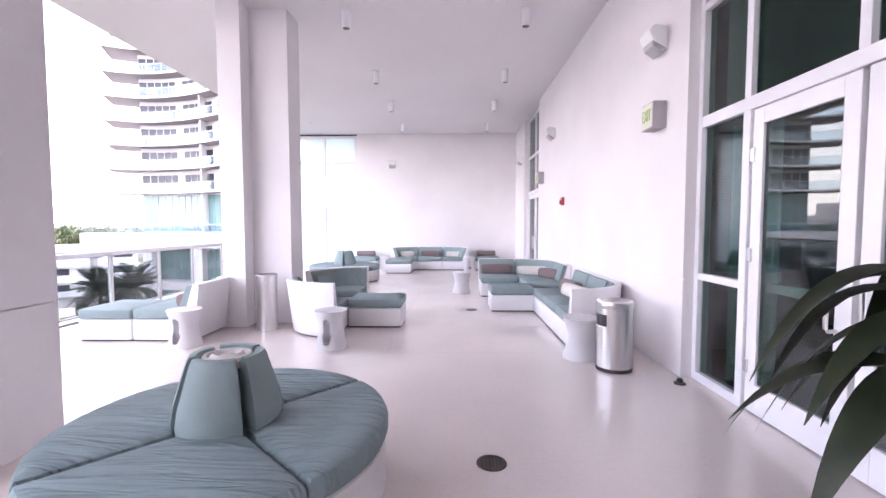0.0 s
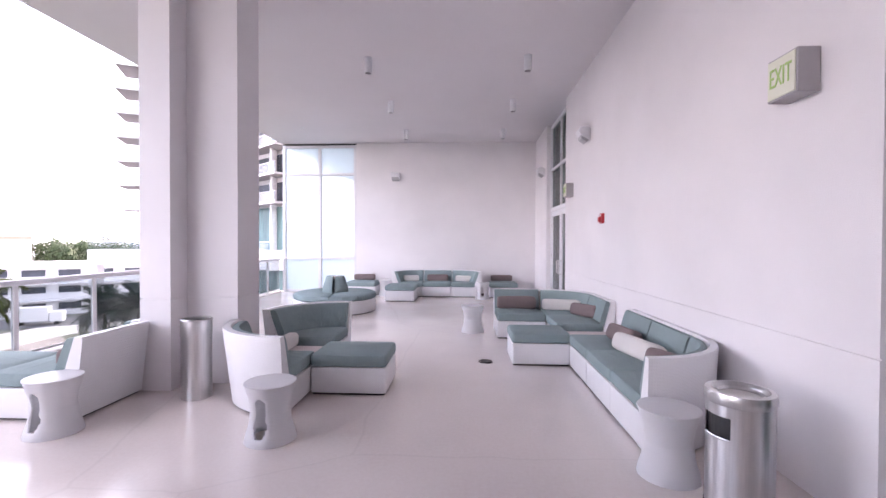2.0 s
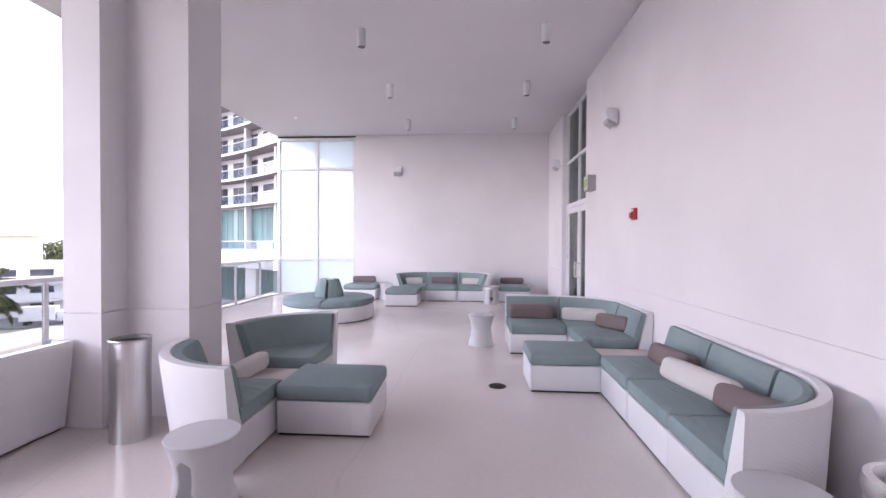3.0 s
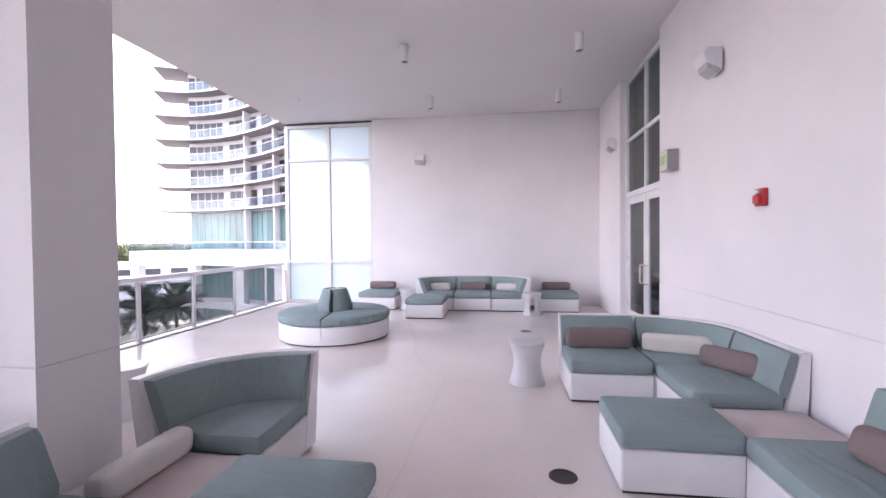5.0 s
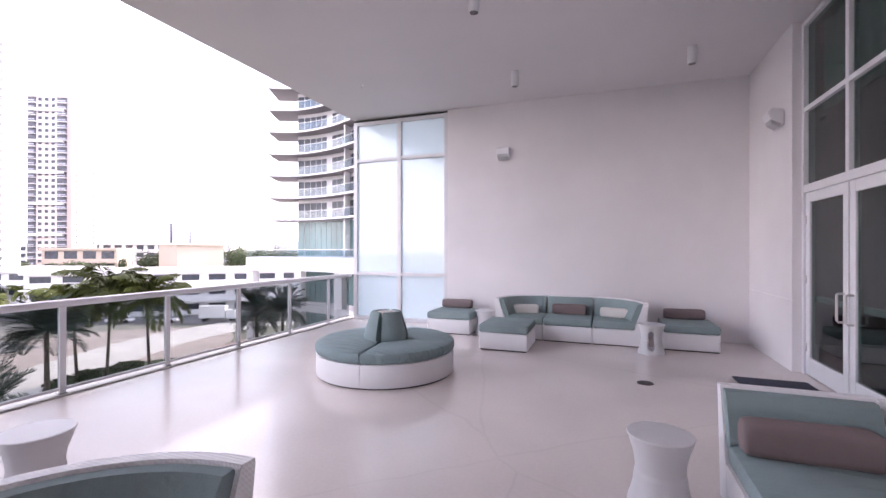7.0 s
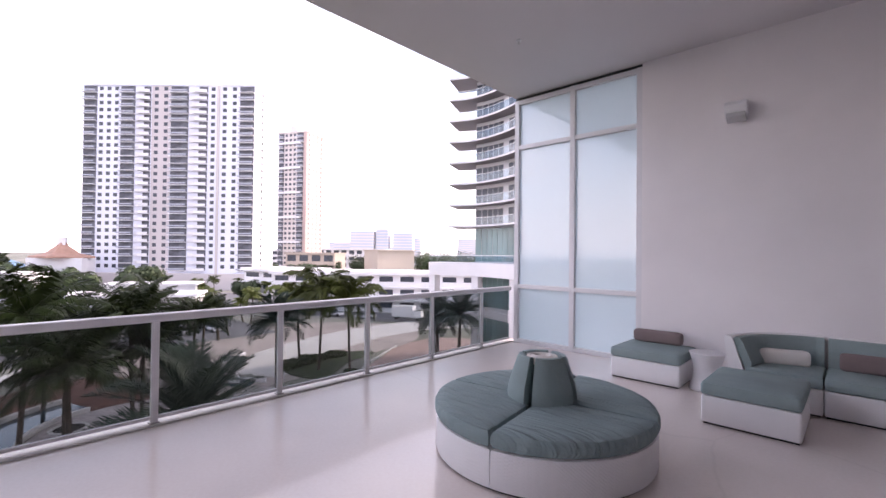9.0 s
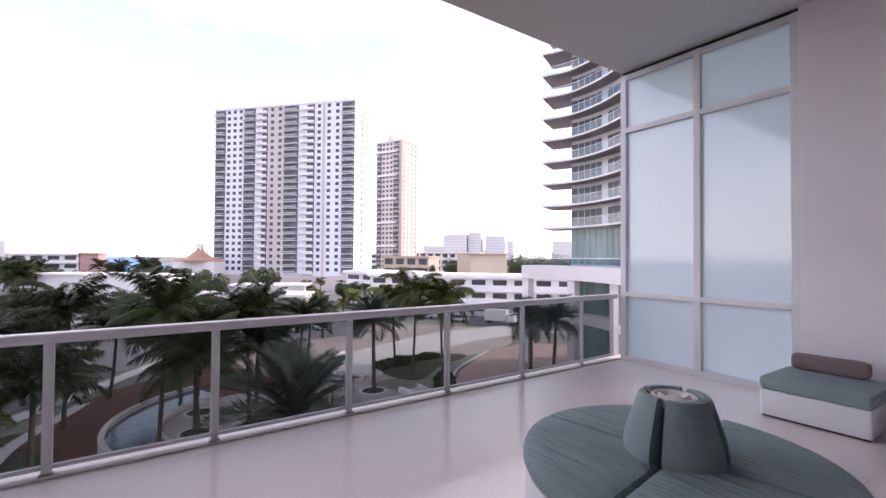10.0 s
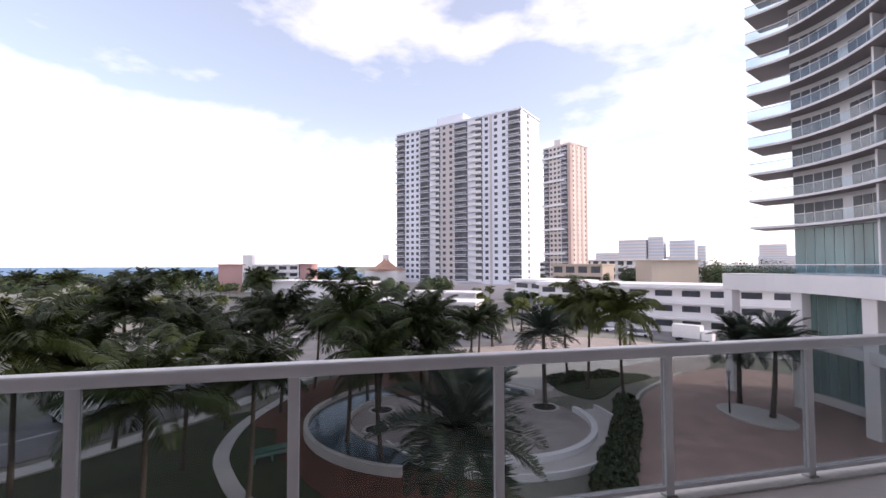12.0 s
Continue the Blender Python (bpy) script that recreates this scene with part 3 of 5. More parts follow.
def corner(m, label, cut=0.0):
    """Quarter-round seat: the inner corner is the origin, the back sweeps from 180 to 270 degrees."""
    o = thing("corner_sofa", label, "sofa", m, group="lounge modules")
    plinth(o, sector(0.765, 180, 270))
    part("base", pad(sector(0.70, 180, 270, 20), 0.018, BASE_H, 0.012), WICKER, o, "white woven base", smooth=True)
    part("seat_cushion", pad(sector(0.645, 180, 270, 18), BASE_H + 0.002, SEAT_H, 0.032, 0.015), TEAL, o, smooth=True)
    part("back_shell", lathe(slim(SHELL, cut), 24, a0=179.75, a1=270.25, closed_profile=True), WICKER, o, "white woven curved back shell", smooth=True)
    part("back_cushion", lathe(slim(BACKPAD, cut), 24, a0=181.6, a1=268.4, closed_profile=True), TEAL, o, smooth=True)
    return o


def bolster(m, length, mat, label, r=0.085):
    """Boxy cushion roll lying on its side along x."""
    bm = bmesh.new()
    nu, nv = 20, 18
    rings = []
    for i in range(nu + 1):
        u = -math.pi / 2 + math.pi * i / nu
        cx = math.copysign(abs(math.sin(u)) ** 0.22, math.sin(u))
        cr = abs(math.cos(u)) ** 0.28 if 0 < i < nu else 0.02
        ring = []
        for k in range(nv):
            v = math.tau * k / nv
            y = math.copysign(abs(math.cos(v)) ** 0.62, math.cos(v)) * r * 0.85
            z = math.copysign(abs(math.sin(v)) ** 0.62, math.sin(v)) * r
            crease = 1 + 0.05 * noise.noise(Vector((cx * 3, y * 20, z * 20 + length)))
            ring.append(bm.verts.new((cx * length / 2, y * cr * crease, r + z * cr * crease)))
        rings.append(ring)
    for a, b in zip(rings, rings[1:]):
        for k in range(nv):
            bm.faces.new((a[k], a[(k + 1) % nv], b[(k + 1) % nv], b[k]))
    bm.faces.new(rings[0][::-1])
    bm.faces.new(rings[-1])
    ob = part("bolster_cushion", bm, mat, smooth=True)
    ob.matrix_basis = m
    return tagged(ob, label, "cushion", "bolster cushions")


# group beside the stepped column: two quarter-round seats, bare middle seat, ottoman
corner(pose(-0.96, 7.30, 0), "quarter-round sofa module with teal cushions and white woven shell")
corner(pose(-0.96, 7.93, 0, 0, 0, -90), "quarter-round sofa module with teal cushions and white woven shell")
mid = thing("sofa_module", "white woven seat module without its cushion", "sofa", pose(-1.72, 7.305, 0), group="lounge modules")
seat_block(mid, 0.0, 0.755, 0, 0.615, cushion=False)
ottoman(pose(-0.945, 7.135, 0), 0.75, 0.62, "teal cushioned ottoman on a white woven base")
bolster(pose(-1.42, 7.62, BASE_H + 0.03, 0, 0, 90), 0.60, CREAM, "cream bolster cushion lying on the bare seat", 0.08)

# group along the side wall
corner(pose(1.85, 6.78, 0, 0, 0, 90), "quarter-round sofa end module with teal cushions", 0.05)
straight(pose(1.85, 7.545, 0, 0, 0, -90), 0.76, "straight sofa module with teal cushions against the wall", 0.05)
straight(pose(1.85, 8.30, 0, 0, 0, -90), 0.75, "straight sofa module with teal cushions against the wall", 0.05)
bare = thing("sofa_module", "white woven seat module without its cushion", "sofa", pose(1.85, 8.305, 0), group="lounge modules")
seat_block(bare, 0, 0.73, 0, 0.68, cushion=False)
ottoman(pose(1.155, 8.29, 0), 0.71, 0.60, "teal cushioned ottoman on a white woven base")
straight(pose(1.85, 9.79, 0, 0, 0, -90), 0.78, "straight sofa module with teal cushions against the wall", 0.05)
corner(pose(1.85, 9.80, 0, 0, 0, 180), "quarter-round corner sofa module with teal cushions", 0.05)
straight(pose(1.08, 9.80, 0), 0.765, "straight sofa module with teal cushions and white woven shell")
bolster(pose(2.29, 7.80, SEAT_H, -20, 0, -82), 0.54, BROWN, "taupe bolster cushion leaning on the sofa back", 0.095)
bolster(pose(2.22, 7.21, SEAT_H, -18, 0, -78), 0.70, CREAM, "cream bolster cushion leaning on the sofa back", 0.095)
bolster(pose(2.29, 6.70, SEAT_H, -14, 0, -72), 0.44, BROWN, "taupe bolster cushion leaning on the sofa back", 0.09)
bolster(pose(1.44, 10.30, SEAT_H, 0, 0, 0), 0.64, BROWN, "taupe bolster cushion leaning on the sofa back", 0.105)
bolster(pose(2.16, 10.16, SEAT_H, 0, 0, -18), 0.62, CREAM, "cream bolster cushion leaning on the sofa back", 0.09)
bolster(pose(2.37, 9.57, SEAT_H, -12, 0, -58), 0.50, BROWN, "taupe bolster cushion leaning on the sofa back", 0.095)

# group at the end wall
corner(pose(-0.62, 15.0, 0, 0, 0, -90), "quarter-round sofa module with teal cushions at the end wall")
straight(pose(-0.615, 15.0, 0), 0.81, "straight sofa module with teal cushions at the end wall")
corner(pose(0.20, 15.0, 0, 0, 0, 180), "quarter-round sofa module with teal cushions at the end wall")
ottoman(pose(-1.47, 14.0, 0), 0.76, 0.84, "teal cushioned ottoman on a white woven base")
ottoman(pose(-2.76, 15.0, 0), 0.84, 0.76, "teal cushioned square seat on a white woven base")
ottoman(pose(1.25, 14.98, 0), 0.78, 0.78, "teal cushioned square seat on a white woven base")
bolster(pose(-2.36, 15.62, SEAT_H + 0.01), 0.62, BROWN, "taupe bolster cushion at the back of a square seat")
bolster(pose(1.63, 15.62, SEAT_H + 0.01), 0.62, BROWN, "taupe bolster cushion at the back of a square seat")
bolster(pose(-0.97, 15.40, SEAT_H, 0, 0, 14), 0.46, CREAM, "cream bolster cushion leaning on the sofa back")
bolster(pose(-0.21, 15.52, SEAT_H), 0.60, BROWN, "taupe bolster cushion leaning on the sofa back", 0.095)
bolster(pose(0.55, 15.42, SEAT_H, 0, 0, -14), 0.48, CREAM, "cream bolster cushion leaning on the sofa back")

# daybeds facing the rail, backed on the stepped column
for x, y in ((-3.43, 7.12), (-3.55, 8.66)):
    straight(pose(x, y, 0, 0, 0, -90), 0.76, "straight daybed module with its white back to the terrace")
straight(pose(-3.55, 7.89, 0, 0, 0, -90), 0.76, "straight daybed module behind the stepped column")
ottoman(pose(-4.11, 6.36, 0), 0.67, 0.75, "teal cushioned ottoman on a white woven base beside the rail")
bolster(pose(-2.90, 6.72, SEAT_H, 0, 0, 90), 0.45, BROWN, "taupe bolster cushion leaning on the daybed back")


def round_sofa(m, label, turn):
    """Round island seat: four cushioned quarters about a four-part tapered backrest."""
    o = thing("round_sofa", label, "sofa", m, group="round island seats")
    R = 0.83
    for k in range(4):
        a = turn + 90 * k
        part("plinth", pad(sector(R - 0.03, a, a + 90, 20, gap=0.004), 0.0, 0.02, 0.002), BLACK, o)
        part("base", pad(sector(R - 0.008, a, a + 90, 22, gap=0.003), 0.018, BASE_H + 0.01, 0.01), WICKER, o, "white woven quarter base", smooth=True)
        part("seat_cushion", pad(sector(R, a, a + 90, 22, gap=0.006), BASE_H + 0.012, SEAT_H + 0.015, 0.045, 0.012), TEAL_CREASED, o, smooth=True)
        prof = [(0.12, SEAT_H + 0.0), (0.262, SEAT_H + 0.0), (0.268, SEAT_H + 0.05), (0.255, SEAT_H + 0.13), (0.192, 0.74), (0.178, 0.765), (0.145, 0.765), (0.13, 0.74)]
        part("backrest", lathe(prof, 12, a0=a + 7, a1=a + 83, closed_profile=True), TEAL, o, smooth=True)
    roll = [(0.0, 0.748), (0.018, 0.757), (0.036, 0.748), (0.042, 0.742), (0.052, 0.756), (0.07, 0.764), (0.084, 0.752), (0.09, 0.744), (0.102, 0.757), (0.118, 0.755), (0.127, 0.735), (0.12, 0.70)]
    part("towel_roll", lathe(roll, 30), CREAM, o, "white rolled towel in the middle of the backrest", smooth=True)
    return o


round_sofa(pose(-0.67, 3.36, 0), "round island sofa in teal canvas on a white woven base", 47)
round_sofa(pose(-2.29, 12.46, 0), "round island sofa in teal canvas on a white woven base", 8).scale = (1.065, 1.065, 1.0)


def stool_table(m, label, holes=(270,)):
    """Waisted moulded side table with a keyhole opening through each side."""
    o = thing("side_table", label, "side table", m, group="side tables")
    H, nu, nv = 0.435, 72, 36
    prof_r = []
    for j in range(nv + 1):
        s = j / nv
        prof_r.append(0.143 + 0.054 * (2 * s - 1) ** 2 + (0.006 if s < 0.5 else 0.0) - 0.012 * max(0, 1 - 10 * s) - 0.010 * max(0, 10 * s - 9))

    def inside(i, j):
        s = (j + 0.5) / nv
        da = min(abs(((i + 0.5) / nu * 360 - c + 180) % 360 - 180) for c in holes)
        if not 0.14 < s < 0.80:
            return False
        u = (s - 0.14) / 0.66
        half = 21 * (math.sin(math.pi * u) ** 0.35) * (1 - 0.34 * math.exp(-((u - 0.55) / 0.2) ** 2))
        return da < half

    bm = bmesh.new()
    outer = [[bm.verts.new((prof_r[j] * math.cos(math.tau * i / nu), prof_r[j] * math.sin(math.tau * i / nu), H * j / nv)) for j in range(nv + 1)] for i in range(nu)]
    inner = [[bm.verts.new(((prof_r[j] - 0.022) * math.cos(math.tau * i / nu), (prof_r[j] - 0.022) * math.sin(math.tau * i / nu), H * j / nv)) for j in range(nv + 1)] for i in range(nu)]
    cut = [[inside(i, j) for j in range(nv)] for i in range(nu)]
    for i in range(nu):
        k = (i + 1) % nu
        for j in range(nv):
            if cut[i][j]:
                continue
            bm.faces.new((outer[i][j], outer[k][j], outer[k][j + 1], outer[i][j + 1]))
            bm.faces.new((inner[i][j + 1], inner[k][j + 1], inner[k][j], inner[i][j]))
            if cut[k][j]:
                bm.faces.new((outer[k][j], inner[k][j], inner[k][j + 1], outer[k][j + 1]))
            if cut[i - 1][j]:
                bm.faces.new((outer[i][j + 1], inner[i][j + 1], inner[i][j], outer[i][j]))
            if j + 1 < nv and cut[i][j + 1]:
                bm.faces.new((outer[i][j + 1], outer[k][j + 1], inner[k][j + 1], inner[i][j + 1]))
            if j > 0 and cut[i][j - 1]:
                bm.faces.new((outer[k][j], outer[i][j], inner[i][j], inner[k][j]))
        bm.faces.new((outer[i][0], inner[i][0], inner[k][0], outer[k][0]))
    for _ in range(2):
        bmesh.ops.smooth_vert(bm, verts=[v for v in bm.verts if 0.03 < v.co.z < H - 0.03], factor=0.5, use_axis_x=True, use_axis_y=True, use_axis_z=True)
    part("body", bm, PLASTIC, o, smooth=True)
    part("top", lathe([(0, H - 0.012), (0.178, H - 0.012), (0.19, H - 0.006), (0.193, H + 0.002), (0.189, H + 0.008), (0, H + 0.004)], 48), PLASTIC, o, smooth=True)
    return o


TL = "white moulded plastic side table with a waisted body"
stool_table(pose(-2.66, 6.18, 0, 0, 0, -8), TL + " beside the daybed", (270, 90))
stool_table(pose(-0.91, 6.17, 0, 0, 0, -6), TL + " and keyhole opening", (270, 90))
stool_table(pose(1.90, 5.80, 0, 0, 0, 170), TL + " beside the sofa")
stool_table(pose(0.71, 10.33, 0, 0, 0, 180), TL)
stool_table(pose(1.05, 14.68, 0, 0, 0, -5), TL + " and keyhole opening", (270, 90))
stool_table(pose(-1.69, 15.26, 0, 0, 0, 150), TL + " between two seats")
stool_table(pose(-2.90, 9.02, 0, 0, 0, 150), TL + " behind the column")


# ---- bins ----
def ash_bin(m):
    o = thing("litter_bin", "brushed steel ashtray litter bin with a side opening", "bin", m)
    bm = bmesh.new()
    n, R = 48, 0.168
    zs = [0.03, 0.2, 0.4, 0.44, 0.48, 0.52, 0.56, 0.585, 0.66]
    cols = [[bm.verts.new((R * math.cos(math.tau * i / n), R * math.sin(math.tau * i / n), z)) for z in zs] for i in range(n)]
    for i in range(n):
        k = (i + 1) % n
        for j in range(len(zs) - 1):
            if 3 <= j <= 5 and 22 <= i <= 29:
                continue
            bm.faces.new((cols[i][j], cols[k][j], cols[k][j + 1], cols[i][j + 1]))
    part("body", bm, STEEL, o, smooth=True)
    part("liner", lathe([(0, 0.04), (0.153, 0.04), (0.153, 0.63), (0.0, 0.63)], 32), BLACK, o, "black inner liner")
    part("opening_lip", lathe([(R + 0.003, 0.435), (R + 0.006, 0.44), (R + 0.003, 0.446)], 12, a0=163, a1=227), STEEL, o)
    part("base_ring", lathe([(0, 0.0), (R + 0.004, 0.0), (R + 0.004, 0.03), (R, 0.034), (0, 0.034)], 48), BLACK, o)
    part("rim", lathe([(R, 0.62), (R + 0.006, 0.63), (R + 0.008, 0.66), (R + 0.002, 0.685), (R - 0.025, 0.69), (R - 0.04, 0.675), (R - 0.045, 0.655)], 48), STEEL, o, smooth=True)
    part("ash_tray", lathe([(0, 0.66), (0.085, 0.655), (R - 0.045, 0.648)], 40), CREAM, o, "pale sand in the ashtray", smooth=True)
    part("tray_ring", lathe([(0.10, 0.658), (0.112, 0.672), (0.122, 0.66)], 40), STEEL, o, smooth=True)
    return o


ash_bin(pose(2.12, 5.43, 0))
b0 = thing("litter_bin", "tall brushed steel litter bin beside the column", "bin", pose(-2.03, 7.02, 0))
part("body", lathe([(0, 0.0), (0.136, 0.0), (0.136, 0.60), (0.139, 0.605), (0.139, 0.755), (0.128, 0.76), (0.12, 0.75)], 48), STEEL, b0, smooth=True)
part("rim", lathe([(0.138, 0.745), (0.143, 0.755), (0.136, 0.765), (0.116, 0.76)], 48), STEEL, b0, smooth=True)
part("lid", lathe([(0, 0.735), (0.122, 0.73)], 32), BLACK, b0, "dark recessed lid")

# ---- floor drains and mat ----
for x, y in ((0.75, 3.67), (0.84, 8.45), (0.835, 13.0)):
    d_ = thing("floor_drain", "round dark bronze floor drain grate", "drain", pose(x, y, 0), group="floor drains")
    part("rim", lathe([(0.075, 0.001), (0.075, 0.006), (0.09, 0.006), (0.092, 0.001)], 32), DRAINM, d_, smooth=True)
    part("sump", lathe([(0, 0.0015), (0.076, 0.0015)], 32), BLACK, d_)
    for k in range(7):
        w = 0.022 * (k - 3)
        h = math.sqrt(max(0.074 ** 2 - w * w, 0))
        part("slot_bar", box(w - 0.005, w + 0.005, -h, h, 0.002, 0.005), DRAINM, d_)
mat_ = part("door_mat", pad(rr(1.86, 2.62, 12.35, 13.66, 0.02), 0.001, 0.014, 0.005), RUBBER)
tagged(mat_, "thin black rubber mat in front of the door", "mat")


ds = thing("door_stop", "small dark bronze door stop on the floor", "door stop", pose(2.56, 5.02, 0))
part("foot", lathe([(0, 0), (0.05, 0), (0.05, 0.012), (0.03, 0.02), (0, 0.02)], 20), DRAINM, ds, smooth=True)
part("buffer", lathe([(0, 0.018), (0.026, 0.018), (0.028, 0.04), (0.018, 0.05), (0, 0.052)], 16), BLACK, ds, smooth=True)


# ---- fixtures ----
def downlight(x, y):
    o = thing("ceiling_light", "white cylindrical surface-mounted ceiling light, unlit", "ceiling light", pose(x, y, CEIL_Z), group="ceiling lights")
    part("body", lathe([(0, -0.002), (0.062, -0.002), (0.062, -0.245), (0.058, -0.25), (0.05, -0.25)], 28), FRAME, o, smooth=True)
    part("baffle", lathe([(0.05, -0.25), (0.045, -0.19), (0.0, -0.18)], 28), GREY, o, "dark grey recessed baffle", smooth=True)
    return o


for y in (7.5, 9.95, 12.1, 14.48):
    for x in (-1.0, 1.56):
        downlight(x, y)


def sconce(m, label):
    """Wedge-shaped flood fixture: back plate, tapered housing, clear lens below."""
    o = thing("wall_light", label, "wall light", m, group="wall lights")
    part("back_plate", box(-0.09, 0.09, -0.02, -0.002, -0.10, 0.10, 0.004), FRAME, o)
    bm = bmesh.new()
    pts = [(-0.02, -0.10), (-0.02, 0.11), (-0.15, 0.13), (-0.20, 0.07), (-0.16, -0.02)]
    a = [bm.verts.new((-0.13, y, z)) for y, z in pts]
    b = [bm.verts.new((0.13, y, z)) for y, z in pts]
    for i in range(5):
        bm.faces.new((a[i], a[(i + 1) % 5], b[(i + 1) % 5], b[i]))
    bm.faces.new(a[::-1])
    bm.faces.new(b)
    bmesh.ops.bevel(bm, geom=bm.edges[:], offset=0.008, segments=2, affect="EDGES")
    part("housing", bm, FRAME, o)
    bm = extrude_profile([(-0.16, -0.022), (-0.03, -0.095), (-0.06, -0.13), (-0.15, -0.07)], 0.22)
    for v in bm.verts:
        v.co.x -= 0.11
    part("lens", bm, LENS, o, "grey glass lens")
    o.scale = (0.95, 1.0, 1.0)
    return o


for y, z in ((5.68, 3.27), (10.40, 3.32), (14.55, 3.36)):
    sconce(pose(WALL_X, y, z, 0, 0, -90), "white wedge-shaped flood light on the side wall")
sconce(pose(-1.5, BACK_Y, 3.47), "white wedge-shaped flood light on the end wall")


def exit_sign(y):
    o = thing("exit_sign", "grey box exit sign with green lettering on the wall", "exit sign", pose(WALL_X, y, 2.40), group="exit signs")
    part("housing", box(-0.135, -0.001, 0, 0.255, 0, 0.265, 0.006), GREY, o)
    part("face", box(-0.143, -0.134, 0.012, 0.243, 0.012, 0.253, 0.004), BUFF, o, "pale sign face")
    cu = bpy.data.curves.new("exit_text", "FONT")
    cu.body, cu.size, cu.extrude, cu.align_x, cu.align_y = "EXIT", 0.155, 0.002, "CENTER", "CENTER"
    tmp = bpy.data.objects.new("tmp", cu)
    scene.collection.objects.link(tmp)
    me = bpy.data.meshes.new_from_object(tmp.evaluated_get(bpy.context.evaluated_depsgraph_get()))
    bpy.data.objects.remove(tmp)
    me.materials.clear()
    me.materials.append(GREEN)
    tx = new("lettering", me)
    tx.parent = o
    tx.matrix_basis = Matrix.Translation((-0.146, 0.1275, 0.1325)) @ Euler((radians(90), 0, radians(-90))).to_matrix().to_4x4() @ Matrix.Diagonal((0.60, 1.1, 1, 1))
    tagged(tx, "green letters EXIT")
    return o


exit_sign(5.58)
exit_sign(11.42)

al = thing("fire_alarm", "small red fire alarm horn on the wall", "fire alarm", pose(WALL_X, 9.60, 1.88))
part("back_box", box(-0.045, -0.001, -0.062, 0.062, -0.075, 0.075, 0.006), RED, al)
part("horn", box(-0.075, -0.044, -0.045, 0.045, -0.055, 0.02, 0.010), RED, al)
part("strobe", box(-0.07, -0.044, -0.03, 0.03, 0.03, 0.06, 0.006), FRAME, al, "clear strobe lens")


sp = thing("sprinkler", "small white ceiling sprinkler head", "sprinkler", pose(-3.68, 14.15, CEIL_Z))
part("plate", lathe([(0, -0.001), (0.035, -0.001), (0.033, -0.012), (0, -0.014)], 20), FRAME, sp, smooth=True)
part("deflector", lathe([(0, -0.014), (0.008, -0.014), (0.008, -0.045), (0.022, -0.047), (0.022, -0.05), (0, -0.05)], 16), STEEL, sp, smooth=True)

# ---- potted plant by the door ----
pl = thing("potted_plant", "dark broad-leaved plant in an ochre glazed pot", "plant", pose(2.22, 2.45, 0))
part("pot", lathe([(0, 0), (0.16, 0), (0.18, 0.03), (0.22, 0.36), (0.235, 0.61), (0.245, 0.64), (0.235, 0.65), (0.21, 0.63), (0.205, 0.59), (0, 0.59)], 40), OCHRE, pl, smooth=True)
part("soil", lathe([(0, 0.60), (0.206, 0.595)], 24), MULCH, pl)
part("stem", tube([(0, 0, 0.58), (0.02, 0, 0.85), (0, 0.01, 1.2)], [0.04, 0.032, 0.028], 10), TRUNK, pl, smooth=True)


def strap_leaf(az, base_z, length, rise, droop, width):
    bm = bmesh.new()
    rows = []
    n = 16
    c, sn = math.cos(az), math.sin(az)
    side = Vector((-sn, c, 0))
    for i in range(n + 1):
        s = i / n
        d = length * (s - 0.12 * s * s)
        h = base_z + rise * math.sin(s * 2.0) - droop * s ** 2.2
        w = width * 0.5 * max(math.sin(math.pi * min(0.10 + s * 0.90, 1)) ** 0.8, 0.03)
        p = Vector((c * d, sn * d, h))
        up = Vector((0, 0, 0.35 * w))
        rows.append((bm.verts.new(p + side * w + up), bm.verts.new(p), bm.verts.new(p - side * w + up)))
    for a, b in zip(rows, rows[1:]):
        bm.faces.new((a[0], b[0], b[1], a[1]))
        bm.faces.new((a[1], b[1], b[2], a[2]))
    bmesh.ops.solidify(bm, geom=bm.faces[:], thickness=0.003)
    return bm


rnd = random.Random(4)
for k in range(34):
    az = math.tau * k * 0.381966 + rnd.uniform(-0.15, 0.15)
    part("leaf", strap_leaf(az, 0.82 + 0.011 * k, rnd.uniform(0.58, 0.88), rnd.uniform(0.10, 0.30), rnd.uniform(0.32, 0.62), rnd.uniform(0.12, 0.18)), LEAF_POT, pl, smooth=True)


# ---- outside: ground and garden ----
def smooth_loop(pts, n=8):
    """Closed Catmull-Rom curve through plan points."""
    out, m = [], len(pts)
    for i in range(m):
        p0, p1, p2, p3 = (Vector(pts[(i + k - 1) % m]) for k in range(4))
        for j in range(n):
            t = j / n
            q = 0.5 * ((2 * p1) + (p2 - p0) * t + (2 * p0 - 5 * p1 + 4 * p2 - p3) * t * t + (3 * p1 - p0 - 3 * p2 + p3) * t ** 3)
            out.append((q.x, q.y))
    return out


def smooth_line(pts, n=8):
    out = []
    for i in range(len(pts) - 1):
        p0, p1, p2, p3 = (Vector(pts[min(max(i + k - 1, 0), len(pts) - 1)]) for k in range(4))
        for j in range(n):
            t = j / n
            q = 0.5 * ((2 * p1) + (p2 - p0) * t + (2 * p0 - 5 * p1 + 4 * p2 - p3) * t * t + (3 * p1 - p0 - 3 * p2 + p3) * t ** 3)
            out.append((q.x, q.y))
    return out + [tuple(pts[-1])]


